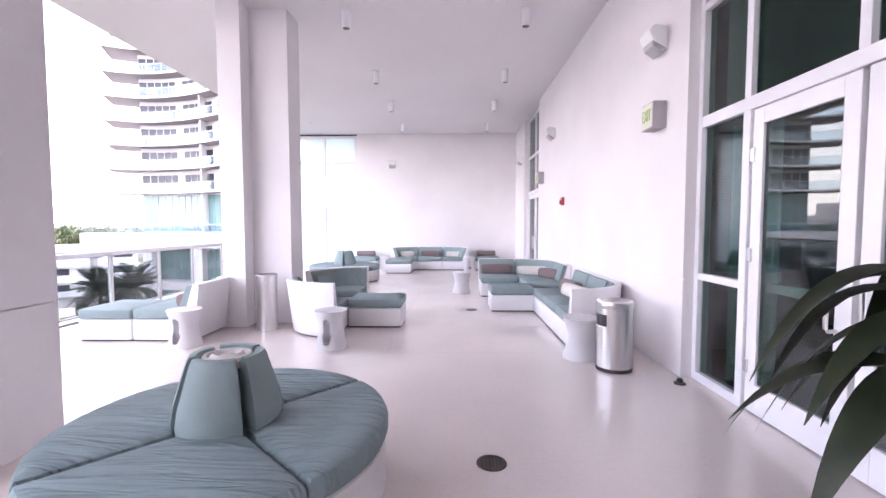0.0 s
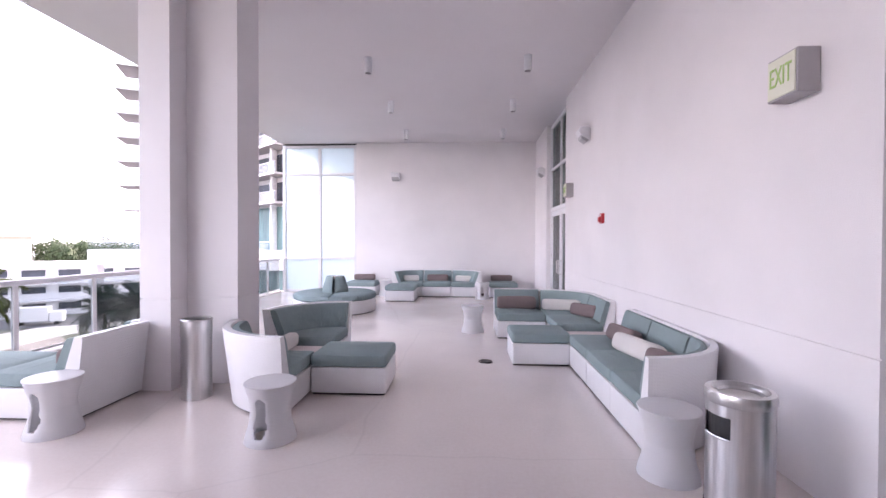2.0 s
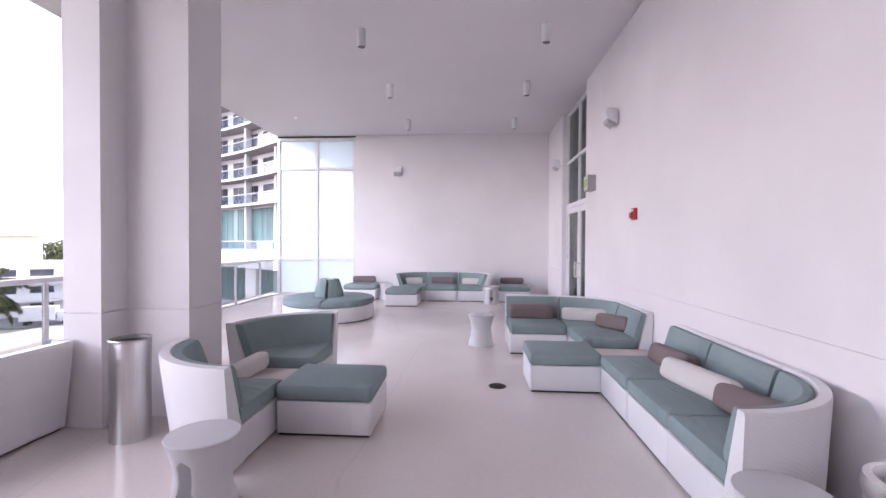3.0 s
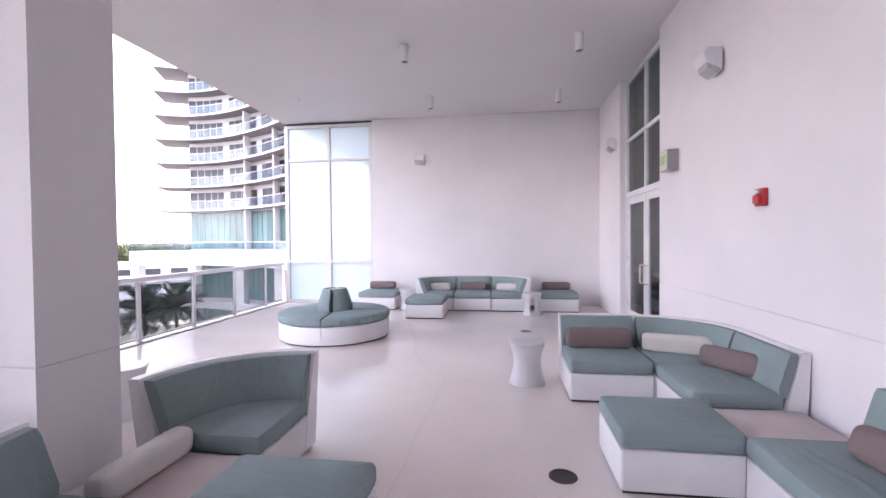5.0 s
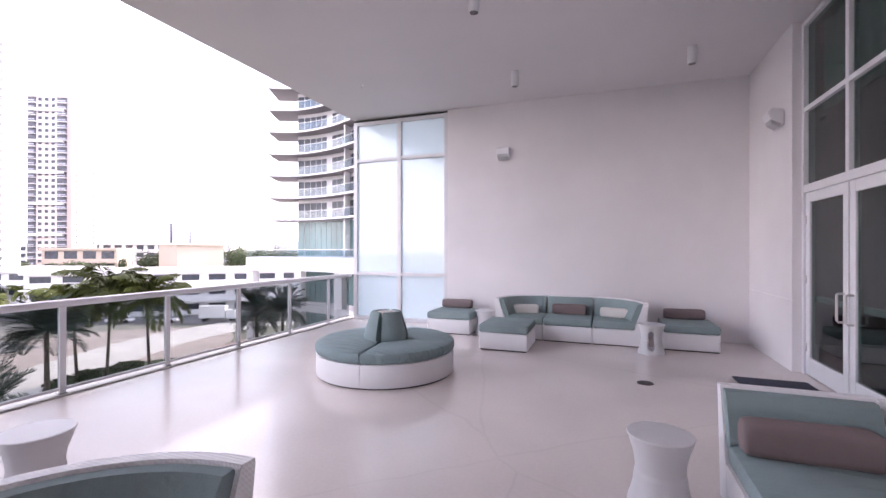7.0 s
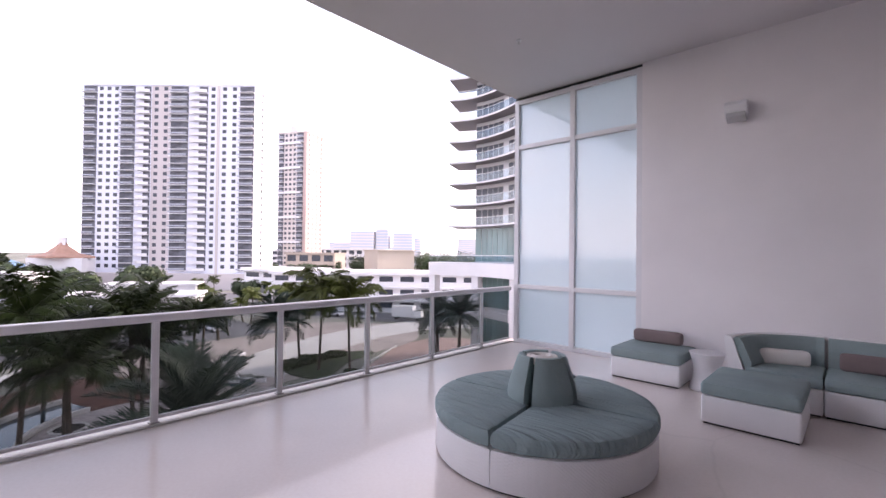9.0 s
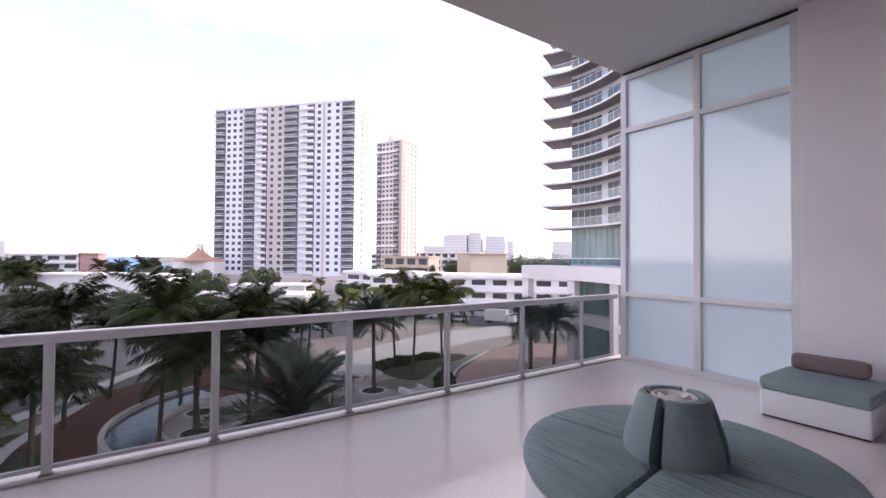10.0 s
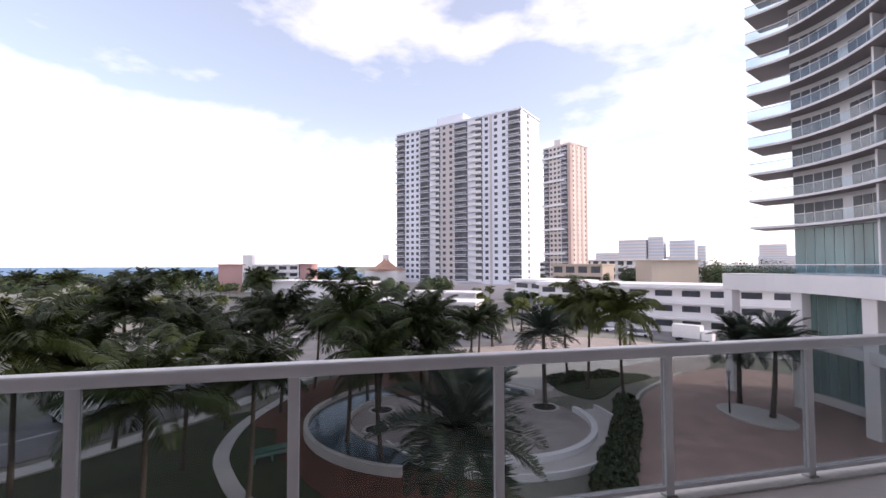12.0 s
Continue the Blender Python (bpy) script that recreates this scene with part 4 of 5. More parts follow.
def ribbon(line, w, z0, z1):
    """Upright band of width w along a plan line."""
    bm = bmesh.new()
    rows = []
    for i, p in enumerate(line):
        a, b = Vector(line[max(i - 1, 0)]), Vector(line[min(i + 1, len(line) - 1)])
        d = (b - a).normalized()
        s = Vector((-d.y, d.x)) * w / 2
        p = Vector(p)
        rows.append([bm.verts.new((*(p + s), z0)), bm.verts.new((*(p + s), z1)), bm.verts.new((*(p - s), z1)), bm.verts.new((*(p - s), z0))])
    for a, b in zip(rows, rows[1:]):
        for j in range(3):
            bm.faces.new((a[j], a[j + 1], b[j + 1], b[j]))
    bm.faces.new(rows[0])
    bm.faces.new(rows[-1][::-1])
    return bm


G = GROUND
structure("ground", box(-4200, 900, -3000, 3000, G - 1.0, G), GROUNDM, "city ground with patchy planting and paving", "ground")
structure("water_sea", box(-4190, -430, -2990, 40, G + 0.02, G + 0.3), SEA, "blue sea towards the horizon", "sea")
structure("lawn", prism(smooth_loop([(-14, -30), (-6, 10), (-8, 20), (-20, 24), (-34, 16), (-40, 8), (-48, 3), (-44, -4), (-36, -12), (-28, -24)]), G, G + 0.05), LAWN, "dark green lawn with the shade put into its colour", "lawn")
structure("road", ribbon(smooth_line([(-20, -46), (-42, -18), (-52, -8), (-64, 0), (-95, 20), (-130, 60), (-150, 120)]), 11.0, G + 0.005, G + 0.06), ASPHALT, "grey asphalt road with pale kerbs", "road")
structure("kerb", ribbon(smooth_line([(-15, -42), (-36.5, -12.5), (-46, -3.2), (-57, 4.4), (-90, 25.5)]), 1.7, G + 0.04, G + 0.17), CONCRETE, "pale concrete pavement along the road", "pavement")
structure("road_marking", ribbon(smooth_line([(-41, -18.3), (-51.5, -8.4), (-63.5, -0.6)]), 0.18, G + 0.06, G + 0.066), WHITE_EXT, "white painted lane line", "road marking")
structure("mulch_bed", prism(smooth_loop([(-52, 6.6), (-45, 5.0), (-38, 5.8), (-33, 8.0), (-28, 11), (-23, 15), (-21, 20), (-26, 22), (-31, 18), (-36, 13), (-45, 10)]), G + 0.05, G + 0.09), MULCH, "red-brown mulched planting bed", "planting bed")
structure("mulch_bed_far", prism(smooth_loop([(-46, 2), (-58, 8), (-62, 18), (-54, 22), (-44, 20), (-42, 8)]), G + 0.05, G + 0.085), MULCH, "red-brown mulched planting bed", "planting bed")
structure("garden_path", ribbon(smooth_line([(-27, 7.6), (-31.5, 4.5), (-34.3, 3.1), (-37.8, 1.9), (-42.2, 1.75), (-46.5, 2.6), (-54, 5.5)]), 1.05, G + 0.05, G + 0.11), CONCRETE, "narrow winding concrete garden path", "path")

# round fountain court
FC = (-42.0, 18.5)


def arc_about(c, r, a0, a1, n=56):
    return [(c[0] + r * math.cos(a), c[1] + r * math.sin(a)) for a in np.linspace(radians(a0), radians(a1), n)]


structure("fountain_court", prism(arc_about(FC, 7.2, 0, 355, 64), G + 0.05, G + 0.135), PAVER_GREY, "round grey paved court", "pavement")
structure("fountain_wall", ribbon(arc_about(FC, 11.0, 200, 338), 0.4, G, G + 0.75), CONCRETE, "curved pale concrete fountain wall", "wall")
structure("water", ribbon(arc_about(FC, 9.2, 200, 338), 3.1, G + 0.1, G + 0.4), WATER, "rippling dark water in a curved basin", "water")
structure("fountain_kerb", ribbon(arc_about(FC, 7.45, 200, 338), 0.3, G, G + 0.5), CONCRETE, "curved pale concrete basin kerb", "kerb")

# round plaza with a white seat wall and a walk round it
PC = (-39.8, 24.0)
structure("plaza", prism(arc_about(PC, 8.0, 0, 355, 72), G + 0.05, G + 0.12), PAVER_GREY, "round plaza of grey-brown pavers", "pavement")
structure("seat_wall", ribbon(arc_about(PC, 8.1, -60, 98), 0.5, G, G + 0.6), WHITE_EXT, "curved white seat wall round the plaza", "wall")
structure("plaza_walk", ribbon(arc_about(PC, 9.35, -75, 98), 2.0, G + 0.04, G + 0.15), CONCRETE, "pale concrete walk round the plaza", "pavement")
structure("walk_kerb", ribbon(arc_about(PC, 10.45, -75, 98), 0.22, G, G + 0.5), WHITE_EXT, "slim white kerb outside the plaza walk", "kerb")
structure("pool_channel", ribbon(smooth_line([(-47.5, 29.5), (-51, 27), (-56, 28.5), (-60, 33)]), 2.2, G + 0.05, G + 0.35), WATER, "narrow dark water channel", "water")
for off in (1.25, -1.25):
    structure("channel_kerb", ribbon(smooth_line([(-47.5 + off * 0.3, 29.5 + off), (-51, 27 + off), (-56 - off * 0.3, 28.5 + off), (-60 - off, 33 + off)]), 0.3, G, G + 0.55), WHITE_EXT, "white kerb of the water channel", "kerb")
structure("drive", prism(smooth_loop([(-22, 26), (-27, 28.5), (-32, 32.5), (-38, 37), (-44, 42), (-48, 48), (-51, 53), (-52, 62), (-44, 66), (-34, 60), (-24, 52), (-16, 46), (-12, 36)]), G + 0.04, G + 0.1), PAVER, "red-brown paver driveway", "driveway")
edge = smooth_line([(-22, 25.7), (-27.2, 28.2), (-32.2, 32.2), (-38.2, 36.7), (-44.3, 41.6), (-48.4, 47.7), (-51.4, 53)])
structure("drive_kerb", ribbon(edge, 0.3, G, G + 0.2), CONCRETE, "pale concrete kerb of the driveway", "kerb")
structure("forecourt", ribbon(smooth_line([(-52, 30), (-60, 44), (-64, 60), (-60, 76), (-40, 84)]), 10.0, G + 0.02, G + 0.07), CONCRETE, "pale sunlit concrete forecourt", "pavement")
structure("inner_lawn", prism(smooth_loop([(-44, 36), (-48, 42), (-50.5, 48), (-53, 46), (-53, 38), (-49, 34)]), G + 0.05, G + 0.11), LAWN, "small lawn beside the driveway", "lawn")
structure("promenade", prism(smooth_loop([(-46, 20), (-56, 16), (-68, 18), (-82, 34), (-80, 56), (-66, 66), (-54, 60), (-50, 46), (-46, 34)]), G + 0.005, G + 0.03), PROMENADE, "broad pinkish paved promenade", "pavement")
structure("street", ribbon(smooth_line([(-160, 64), (-110, 62), (-80, 70), (-62, 80), (-30, 100), (10, 118)]), 10.0, G + 0.08, G + 0.1), ASPHALT, "grey asphalt street", "road")
structure("car_park", box(-190, -75, -30, 46, G + 0.01, G + 0.05), ASPHALT, "wide asphalt car park", "car park")
structure("tree_island", prism([(-36.0 + 3.6 * math.cos(a), 47.6 + 2.4 * math.sin(a)) for a in np.linspace(0, math.tau, 40, endpoint=False)], G + 0.05, G + 0.22), CONCRETE, "raised oval concrete tree island", "kerb")


for k, (x, y, r0) in enumerate(((-42.7, 29.8, 1.15), (-40.4, 13.4, 1.0), (-45.3, 14.2, 1.0), (-38.6, 17.6, 0.9), (-35.5, 20.8, 1.0), (-54.8, 26.0, 1.1), (-59.5, 28.5, 1.1))):
    pit = thing("tree_pit", "round dark tree pit with a pale concrete ring", "tree pit", pose(x, y, G + 0.12), group="tree pits")
    part("ring", lathe([(r0, 0), (r0, 0.07), (r0 + 0.28, 0.07), (r0 + 0.3, 0)], 32), CONCRETE, pit)
    part("soil", lathe([(0, 0.045), (r0, 0.04)], 28), SOIL, pit)


def hedge(line, w, h, label):
    """Clipped shrubs: a lumpy band with many small leaf tufts."""
    bm = bmesh.new()
    r = random.Random(int(w * 100 + h * 10 + len(line)))
    pts = [Vector(p) for p in line]
    for i in range(len(pts) - 1):
        for _ in range(int(60 * w)):
            t = r.random()
            p = pts[i].lerp(pts[i + 1], t)
            d = (pts[i + 1] - pts[i]).normalized()
            swell = 1.0 + 0.45 * noise.noise(Vector((p.x * 0.45, p.y * 0.45, 0.3)))
            s = Vector((-d.y, d.x)) * r.uniform(-w / 2, w / 2) * swell
            z = G + h * r.uniform(0.15, 1.0) * swell
            rad = r.uniform(0.10, 0.24)
            c = Vector((p.x + s.x, p.y + s.y, z))
            for _k in range(4):
                n1 = Vector((r.uniform(-1, 1), r.uniform(-1, 1), r.uniform(-0.2, 1))).normalized()
                u = n1.orthogonal().normalized() * rad
                v = n1.cross(u)
                q = [c + n1 * rad * 0.5 + a * u + b * v for a, b in ((-1, -0.5), (0, -0.9), (1, 0.2), (0.1, 1))]
                bm.faces.new([bm.verts.new(x) for x in q])
    ob = part("hedge", bm, HEDGE)
    return tagged(ob, label, "hedge", kind="stuff")


hedge(smooth_line([(-24.5, 25.2), (-28, 27.6), (-33, 31.8), (-37.5, 35.3), (-43, 39)], 5), 2.2, 0.9, "dark green clipped hedge along the driveway")
hedge(smooth_line([(-50, 34), (-51.5, 38), (-52, 44)], 5), 1.8, 0.8, "dark green low hedge beside the small lawn")


# ---- palms ----
def palm_meshes(seed, fronds, length, leaf_mat, drop, stiff, name):
    """Crown of arching fronds, each a rib with two rows of narrow leaflets."""
    r = random.Random(seed)
    bm = bmesh.new()
    for k in range(fronds):
        az = math.tau * (k * 0.381966) + r.uniform(-0.15, 0.15)
        el = radians(r.uniform(-8, 84)) if not stiff else radians(r.uniform(-35, 80))
        L = length * r.uniform(0.82, 1.1)
        c, s = math.cos(az), math.sin(az)
        pts = []
        n = 9
        p = Vector((0, 0, 0))
        ang = el
        for i in range(n + 1):
            pts.append(p.copy())
            p = p + Vector((c * math.cos(ang), s * math.cos(ang), math.sin(ang))) * (L / n)
            ang -= radians(drop) / n * (0.5 + 1.1 * i / n)
        side = Vector((-s, c, 0))
        tube(pts, [0.035 * (1 - 0.85 * i / n) for i in range(n + 1)], 3, bm)
        m = 42
        for i in range(2, m + 1):
            t = i / m * n
            j = min(int(t), n - 1)
            q = pts[j].lerp(pts[j + 1], t - j)
            d = (pts[j + 1] - pts[j]).normalized()
            ll = L * 0.30 * math.sin(math.pi * min(0.10 + 0.86 * i / m, 1)) + 0.1
            w = 0.04 if stiff else 0.06
            for sg in (1, -1):
                up = side.cross(d) * sg
                out = (side * sg * 0.85 + d * 0.55 + Vector((0, 0, (0.30 if stiff else -0.14) + r.uniform(-0.2, 0.12)))).normalized()
                tip = q + out * ll + Vector((0, 0, -0.34 * ll if not stiff else 0))
                mid_ = q + out * ll * 0.5 + Vector((0, 0, 0.02))
                bm.faces.new((bm.verts.new(q - d * w * 0.5), bm.verts.new(mid_ - d * w), bm.verts.new(tip), bm.verts.new(mid_ + d * w)))
    me = bpy.data.meshes.new(name)
    bm.to_mesh(me)
    bm.free()
    me.materials.append(leaf_mat)
    return me


COCO = [palm_meshes(10 + k, 27, 4.4, LEAF_SHADED, 84, False, "coconut_crown") for k in range(3)]
# Crowns in the lit frond colour, for small and large palms.
SUNNY = [palm_meshes(60 + k, 22, 3.2, LEAF_SUNNY, 100, False, "sunny_crown") for k in range(2)]
DATE = [palm_meshes(30 + k, 54, 3.5, LEAF_GREY, 48, True, "date_crown") for k in range(2)]


def palm(x, y, crown_z, seed, kind="coconut", size=1.0):
    r = random.Random(seed)
    h = crown_z - G
    label = {"coconut": "tall coconut palm with arching green fronds", "date": "stout date palm with stiff grey-green fronds",
             "sunny": "slender palm with sunlight painted into its yellow-green fronds"}[kind]
    o = thing("palm_tree", label, "palm tree", pose(x, y, G), group="palms")
    bx, by = r.uniform(-0.5, 0.5), r.uniform(-0.5, 0.5)
    n = 10
    path = [(bx * (1 - (1 - i / n) ** 2) - bx, by * (1 - (1 - i / n) ** 2) - by, h * i / n) for i in range(n + 1)]
    r0 = 0.24 if kind == "date" else 0.17
    bm = tube(path, [r0 * (1.35 if i == 0 else 1.0 - 0.35 * i / n) for i in range(n + 1)], 10)
    part("trunk", bm, TRUNK, o, smooth=True)
    me = {"coconut": COCO, "date": DATE, "sunny": SUNNY}[kind]
    me = me[seed % len(me)]
    cr = new("crown", me)
    cr.parent = o
    cr.matrix_basis = Matrix.Translation((0, 0, h)) @ Matrix.Rotation(r.uniform(0, 6.28), 4, "Z") @ Matrix.Diagonal((size, size, size, 1))
    return o


PALMS = [(-31.4, -7.1, -2.4, 1.1), (-41.4, -6.1, -1.6, 1.0), (-35.9, 0.2, -3.6, 0.95), (-44.0, 0.8, -4.3, 1.0), (-34.1, -5.6, -4.2, 1.0), (-47.1, 5.0, -2.6, 1.0),
         (-37.4, 11.2, -1.9, 1.0), (-39.2, 16.9, -3.0, 1.0), (-54.8, 7.8, -5.2, 1.0), (-51, 13, -3.4, 1.0),
         (-27.5, -14, -2.0, 1.0), (-36.5, -16.5, -3.0, 1.0), (-49.5, -14.0, -4.0, 1.0), (-26.0, 1.5, -4.4, 1.0), (-30.0, 5.5, -4.6, 0.9), (-33.5, 12.8, -4.6, 0.9), (-40.4, 13.4, -4.8, 0.9), (-45.3, 14.2, -5.0, 0.9), (-38.6, 17.6, -5.2, 0.9), (-54.8, 26.0, -5.6, 0.9), (-59.5, 28.5, -5.8, 0.9), (-57, 1.0, -4.5, 1.0), (-62, -8, -4.5, 1.1), (-58, 22, -4.8, 1.0)]
for k, (x, y, z, sz) in enumerate(PALMS):
    palm(x, y, z - 0.5, k, "coconut", sz)
# Big palms by the plaza, sunlight painted into their fronds.
for k, (x, y, z, sz) in enumerate([(-47.6, 37.8, -2.9, 1.6), (-43.6, 38.9, -3.6, 1.5), (-51.6, 36.8, -4.0, 1.4)]):
    palm(x, y, z, 40 + k, "sunny", sz)
for k, (x, y, z, sz) in enumerate([(-22.1, 15.8, -6.1, 1.15), (-42.7, 29.8, -5.2, 1.0), (-39.1, 49.2, -6.2, 1.0), (-35.0, 48.9, -5.6, 1.0), (-74.2, 35.2, -8.1, 0.9)]):
    palm(x, y, z, 50 + k, "date", sz)

rnd = random.Random(8)
for k in range(95):
    x, y = rnd.uniform(-330, -62), rnd.uniform(-130, 20)
    if -60 < y < 60 and x > -70:
        continue
    far = x < -170
    palm(x, y, G + (rnd.uniform(6.5, 10.0) if far else rnd.uniform(3.6, 6.5)), 100 + k, "coconut" if far or k % 4 == 0 else "sunny", rnd.uniform(0.9, 1.3) if far else rnd.uniform(0.6, 0.95))
for k in range(22):
    palm(rnd.uniform(-190, -66), rnd.uniform(20, 62), G + rnd.uniform(3.6, 6.0), 200 + k, "sunny", rnd.uniform(0.6, 0.85))


def broad_tree(x, y, h, w, seed):
    """Trunk, limbs and a crown of many loose leaf faces."""
    r = random.Random(seed)
    o = thing("tree", "dark green broad-crowned street tree", "tree", pose(x, y, G), group="street trees")
    bm = tube([(0, 0, 0), (0.1, 0, h * 0.3), (0.0, 0.1, h * 0.55)], [0.3, 0.24, 0.15], 8)
    for _ in range(5):
        a = r.uniform(0, math.tau)
        tube([(0, 0, h * 0.4), (math.cos(a) * w * 0.2, math.sin(a) * w * 0.2, h * 0.62), (math.cos(a) * w * 0.36, math.sin(a) * w * 0.36, h * 0.78)], [0.14, 0.09, 0.04], 6, bm)
    part("trunk", bm, TRUNK, o)
    bm = bmesh.new()
    lumps = [(r.uniform(-0.34, 0.34) * w, r.uniform(-0.34, 0.34) * w, h * r.uniform(0.5, 0.88), r.uniform(0.14, 0.24) * w) for _ in range(13)]
    for cx, cy, cz, rad in lumps:
        for _ in range(190):
            d = Vector((r.gauss(0, 1), r.gauss(0, 1), r.gauss(0, 0.8))).normalized()
            p = Vector((cx, cy, cz)) + d * rad * r.uniform(0.55, 1.08)
            u = d.orthogonal().normalized() * r.uniform(0.3, 0.6)
            v = d.cross(u) * r.uniform(0.5, 0.9)
            bm.faces.new([bm.verts.new(p + q) for q in (u, v, -u, -v)])
    part("crown", bm, TREEM, o)
    return o


TREES = [(-150, 40, 10, 13), (-158, 28, 9, 11), (-172, 15, 10, 12), (-140, 84, 10, 12), (-150, 160, 14, 22), (-158, 172, 15, 24), (-140, 178, 13, 22), (-190, 20, 9, 12),
         (-118, 58, 6, 8), (-165, 200, 15, 26), (-200, 132, 11, 16), (-175, 118, 10, 13), (-200, -18, 9, 12), (-215, -28, 9, 12), (-185, 150, 12, 20), (-130, 190, 13, 24), (-208, 105, 9, 12)]
for k, (x, y, h, w) in enumerate(TREES):
    broad_tree(x, y, h, w, 300 + k)


def far_woods():
    """Low canopy between the car park and the shore: loose leaf faces in uneven clumps."""
    r = random.Random(77)
    bm = bmesh.new()
    for _ in range(620):
        cx, cy = r.uniform(-425, -175), r.uniform(-330, -8)
        if cx > -205 and cy > -60:
            continue
        h, rad = r.uniform(3.0, 7.5), r.uniform(2.2, 5.0)
        for _k in range(26):
            d = Vector((r.gauss(0, 1), r.gauss(0, 1), abs(r.gauss(0, 0.8)))).normalized()
            c = Vector((cx, cy, G + h - rad * 0.5)) + Vector((d.x * rad, d.y * rad, d.z * rad * 0.8)) * r.uniform(0.5, 1.05)
            u = d.orthogonal().normalized() * r.uniform(0.6, 1.3)
            v = d.cross(u) * r.uniform(0.5, 0.9)
            bm.faces.new([bm.verts.new(c + q) for q in (u, v, -u, -v)])
        for q in ((0.12, 0), (-0.06, 0.1), (-0.06, -0.1)):
            bm.faces.new([bm.verts.new(Vector((cx + q[0] + a, cy + q[1] + b, z))) for a, b, z in ((0, 0, G), (0.15, 0.1, G), (0.1, 0.05, G + h))])
    return tagged(part("far_woods", bm, TREEM), "low green tree canopy towards the shore", "trees", kind="stuff")


far_woods()


# ---- apartment towers ----
def facade_frame(p, q):
    """Pose with x along the facade from p to q, y into the building, z up from the ground."""
    d = (Vector(q) - Vector(p)).normalized()
    n = Vector((-d.y, d.x))
    return Matrix(((d.x, n.x, 0, p[0]), (d.y, n.y, 0, p[1]), (0, 0, 1, G), (0, 0, 0, 1))), (Vector(q) - Vector(p)).length


def tower(p, q, depth, height, floors, bays, body, trim, label, rear=()):
    rnd = random.Random(floors)
    m, w = facade_frame(p, q)
    o = thing("apartment_tower", label, "apartment tower", m)
    part("wall", box(0, w, 0, depth, 0, height), body, o)
    part("roof", box(-0.4, w + 0.4, -0.4, depth + 0.4, height, height + 0.7), body, o)
    part("penthouse", box(w * 0.34, w * 0.56, depth * 0.12, depth * 0.6, height + 0.7, height + 4.6), body, o)
    part("podium", box(-2, w + 2, -3.5, 0, 0, 6.0), trim, o)
    fh = (height - 7.0) / floors
    x = 0.0
    total = sum(b[1] for b in bays)
    win_me = part("window", box(-0.75, 0.75, -0.06, 0.05, 0.9, 2.25), WINDOWM, o)
    side_me = part("window", box(-0.05, 0.06, -0.8, 0.8, 0.9, 2.2), WINDOWM, o)
    for ob_ in (win_me, side_me):
        ob_.location = (2.0 if ob_ is win_me else w, depth * 0.4 if ob_ is side_me else 0, 0.5)

    def put(me, at, parent=o, nm="window"):
        ob_ = new(nm, me)
        ob_.parent, ob_.location = parent, at
        return ob_

    for kind, bw in bays:
        bw = bw / total * w
        if kind == "p":
            part("pilaster", box(x, x + bw, -0.5, 0, 0, height), trim, o)
        elif kind in ("b", "a"):
            # The opening is a flat panel; its recess shade is painted on.
            if kind == "b":
                d0 = part("opening", box(0.15, bw - 0.15, -0.05, 0.05, 0.11, fh - 0.2), RECESS_SHADE)
                s0 = part("balcony", box(0.05, bw - 0.05, -1.5, 0.0, -0.12, 0.10), WHITE_EXT)
                r0 = part("rail", box(0.1, bw - 0.1, -1.5, -1.42, 0.45, 0.95), BALCONY_RAIL)
            else:
                d0 = part("opening", box(bw * 0.52, bw - 0.3, -0.05, 0.05, 0.11, fh - 0.3), RECESS_SHADE)
                s0 = part("balcony", prism([(0.1, 0), (bw * 0.45, -1.9), (bw - 0.2, -1.2), (bw - 0.2, 0)], -0.12, 0.10), WHITE_EXT)
                r0 = part("rail", prism([(0.1, -0.02), (bw * 0.45, -1.92), (bw - 0.2, -1.22), (bw - 0.2, -1.12), (bw * 0.45, -1.8), (0.2, 0.0)], 0.10, 1.0), WHITE_EXT)
            dm, sm, rm = d0.data, s0.data, r0.data
            for ob_ in (d0, s0, r0):
                bpy.data.objects.remove(ob_)
        elif kind == "r":
            part("wall_strip", box(x, x + bw, -0.04, 0, 0, height), trim, o)
        for f in range(floors):
            z = 7.0 + f * fh
            if kind in ("w", "r"):
                n = max(1, round(bw / 3.2))
                for i in range(n):
                    put(win_me.data, (x + bw * (i + 0.5) / n, 0, z))
            elif kind in ("b", "a"):
                b_ = put(sm, (x, 0, z), o, "balcony")
                if kind == "a" or rnd.random() < 0.85:
                    put(rm, (0, 0, 0), b_, "rail")
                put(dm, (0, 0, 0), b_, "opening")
        x += bw
    for f in range(floors):
        for i, k_ in enumerate(rear):
            if k_ == "w":
                put(side_me.data, (w, depth * (i + 0.5) / len(rear), 7.0 + f * fh))
    return o


tower((-215.3, 35.4), (-167.0, 80.1), 19, 77.5, 26,
      [("b", 4.0), ("w", 6.6), ("b", 4.3), ("a", 4.6), ("r", 5.4), ("b", 5.2), ("a", 5.6), ("w", 2.6), ("p", 0.6), ("w", 5.6), ("b", 4.3)],
      TOWERM, TOWERB, "tall white apartment tower with stacked balconies", ("n", "w", "n", "n"))
tower2 = tower((-240.4, 125.4), (-223.6, 133.6), 16, 82, 27, [("b", 2.8), ("w", 6), ("b", 3.4), ("p", 1.4)], TOWERG, TOWERP, "tall beige and pink apartment tower", ("w", "w", "w", "w"))
for k in range(4):
    part("side_stripe", box(18.7, 18.78, 0.2 + 4.6 * k, 1.9 + 4.6 * k, 0, 82), TOWERP, tower2, "faded pink painted stripe")
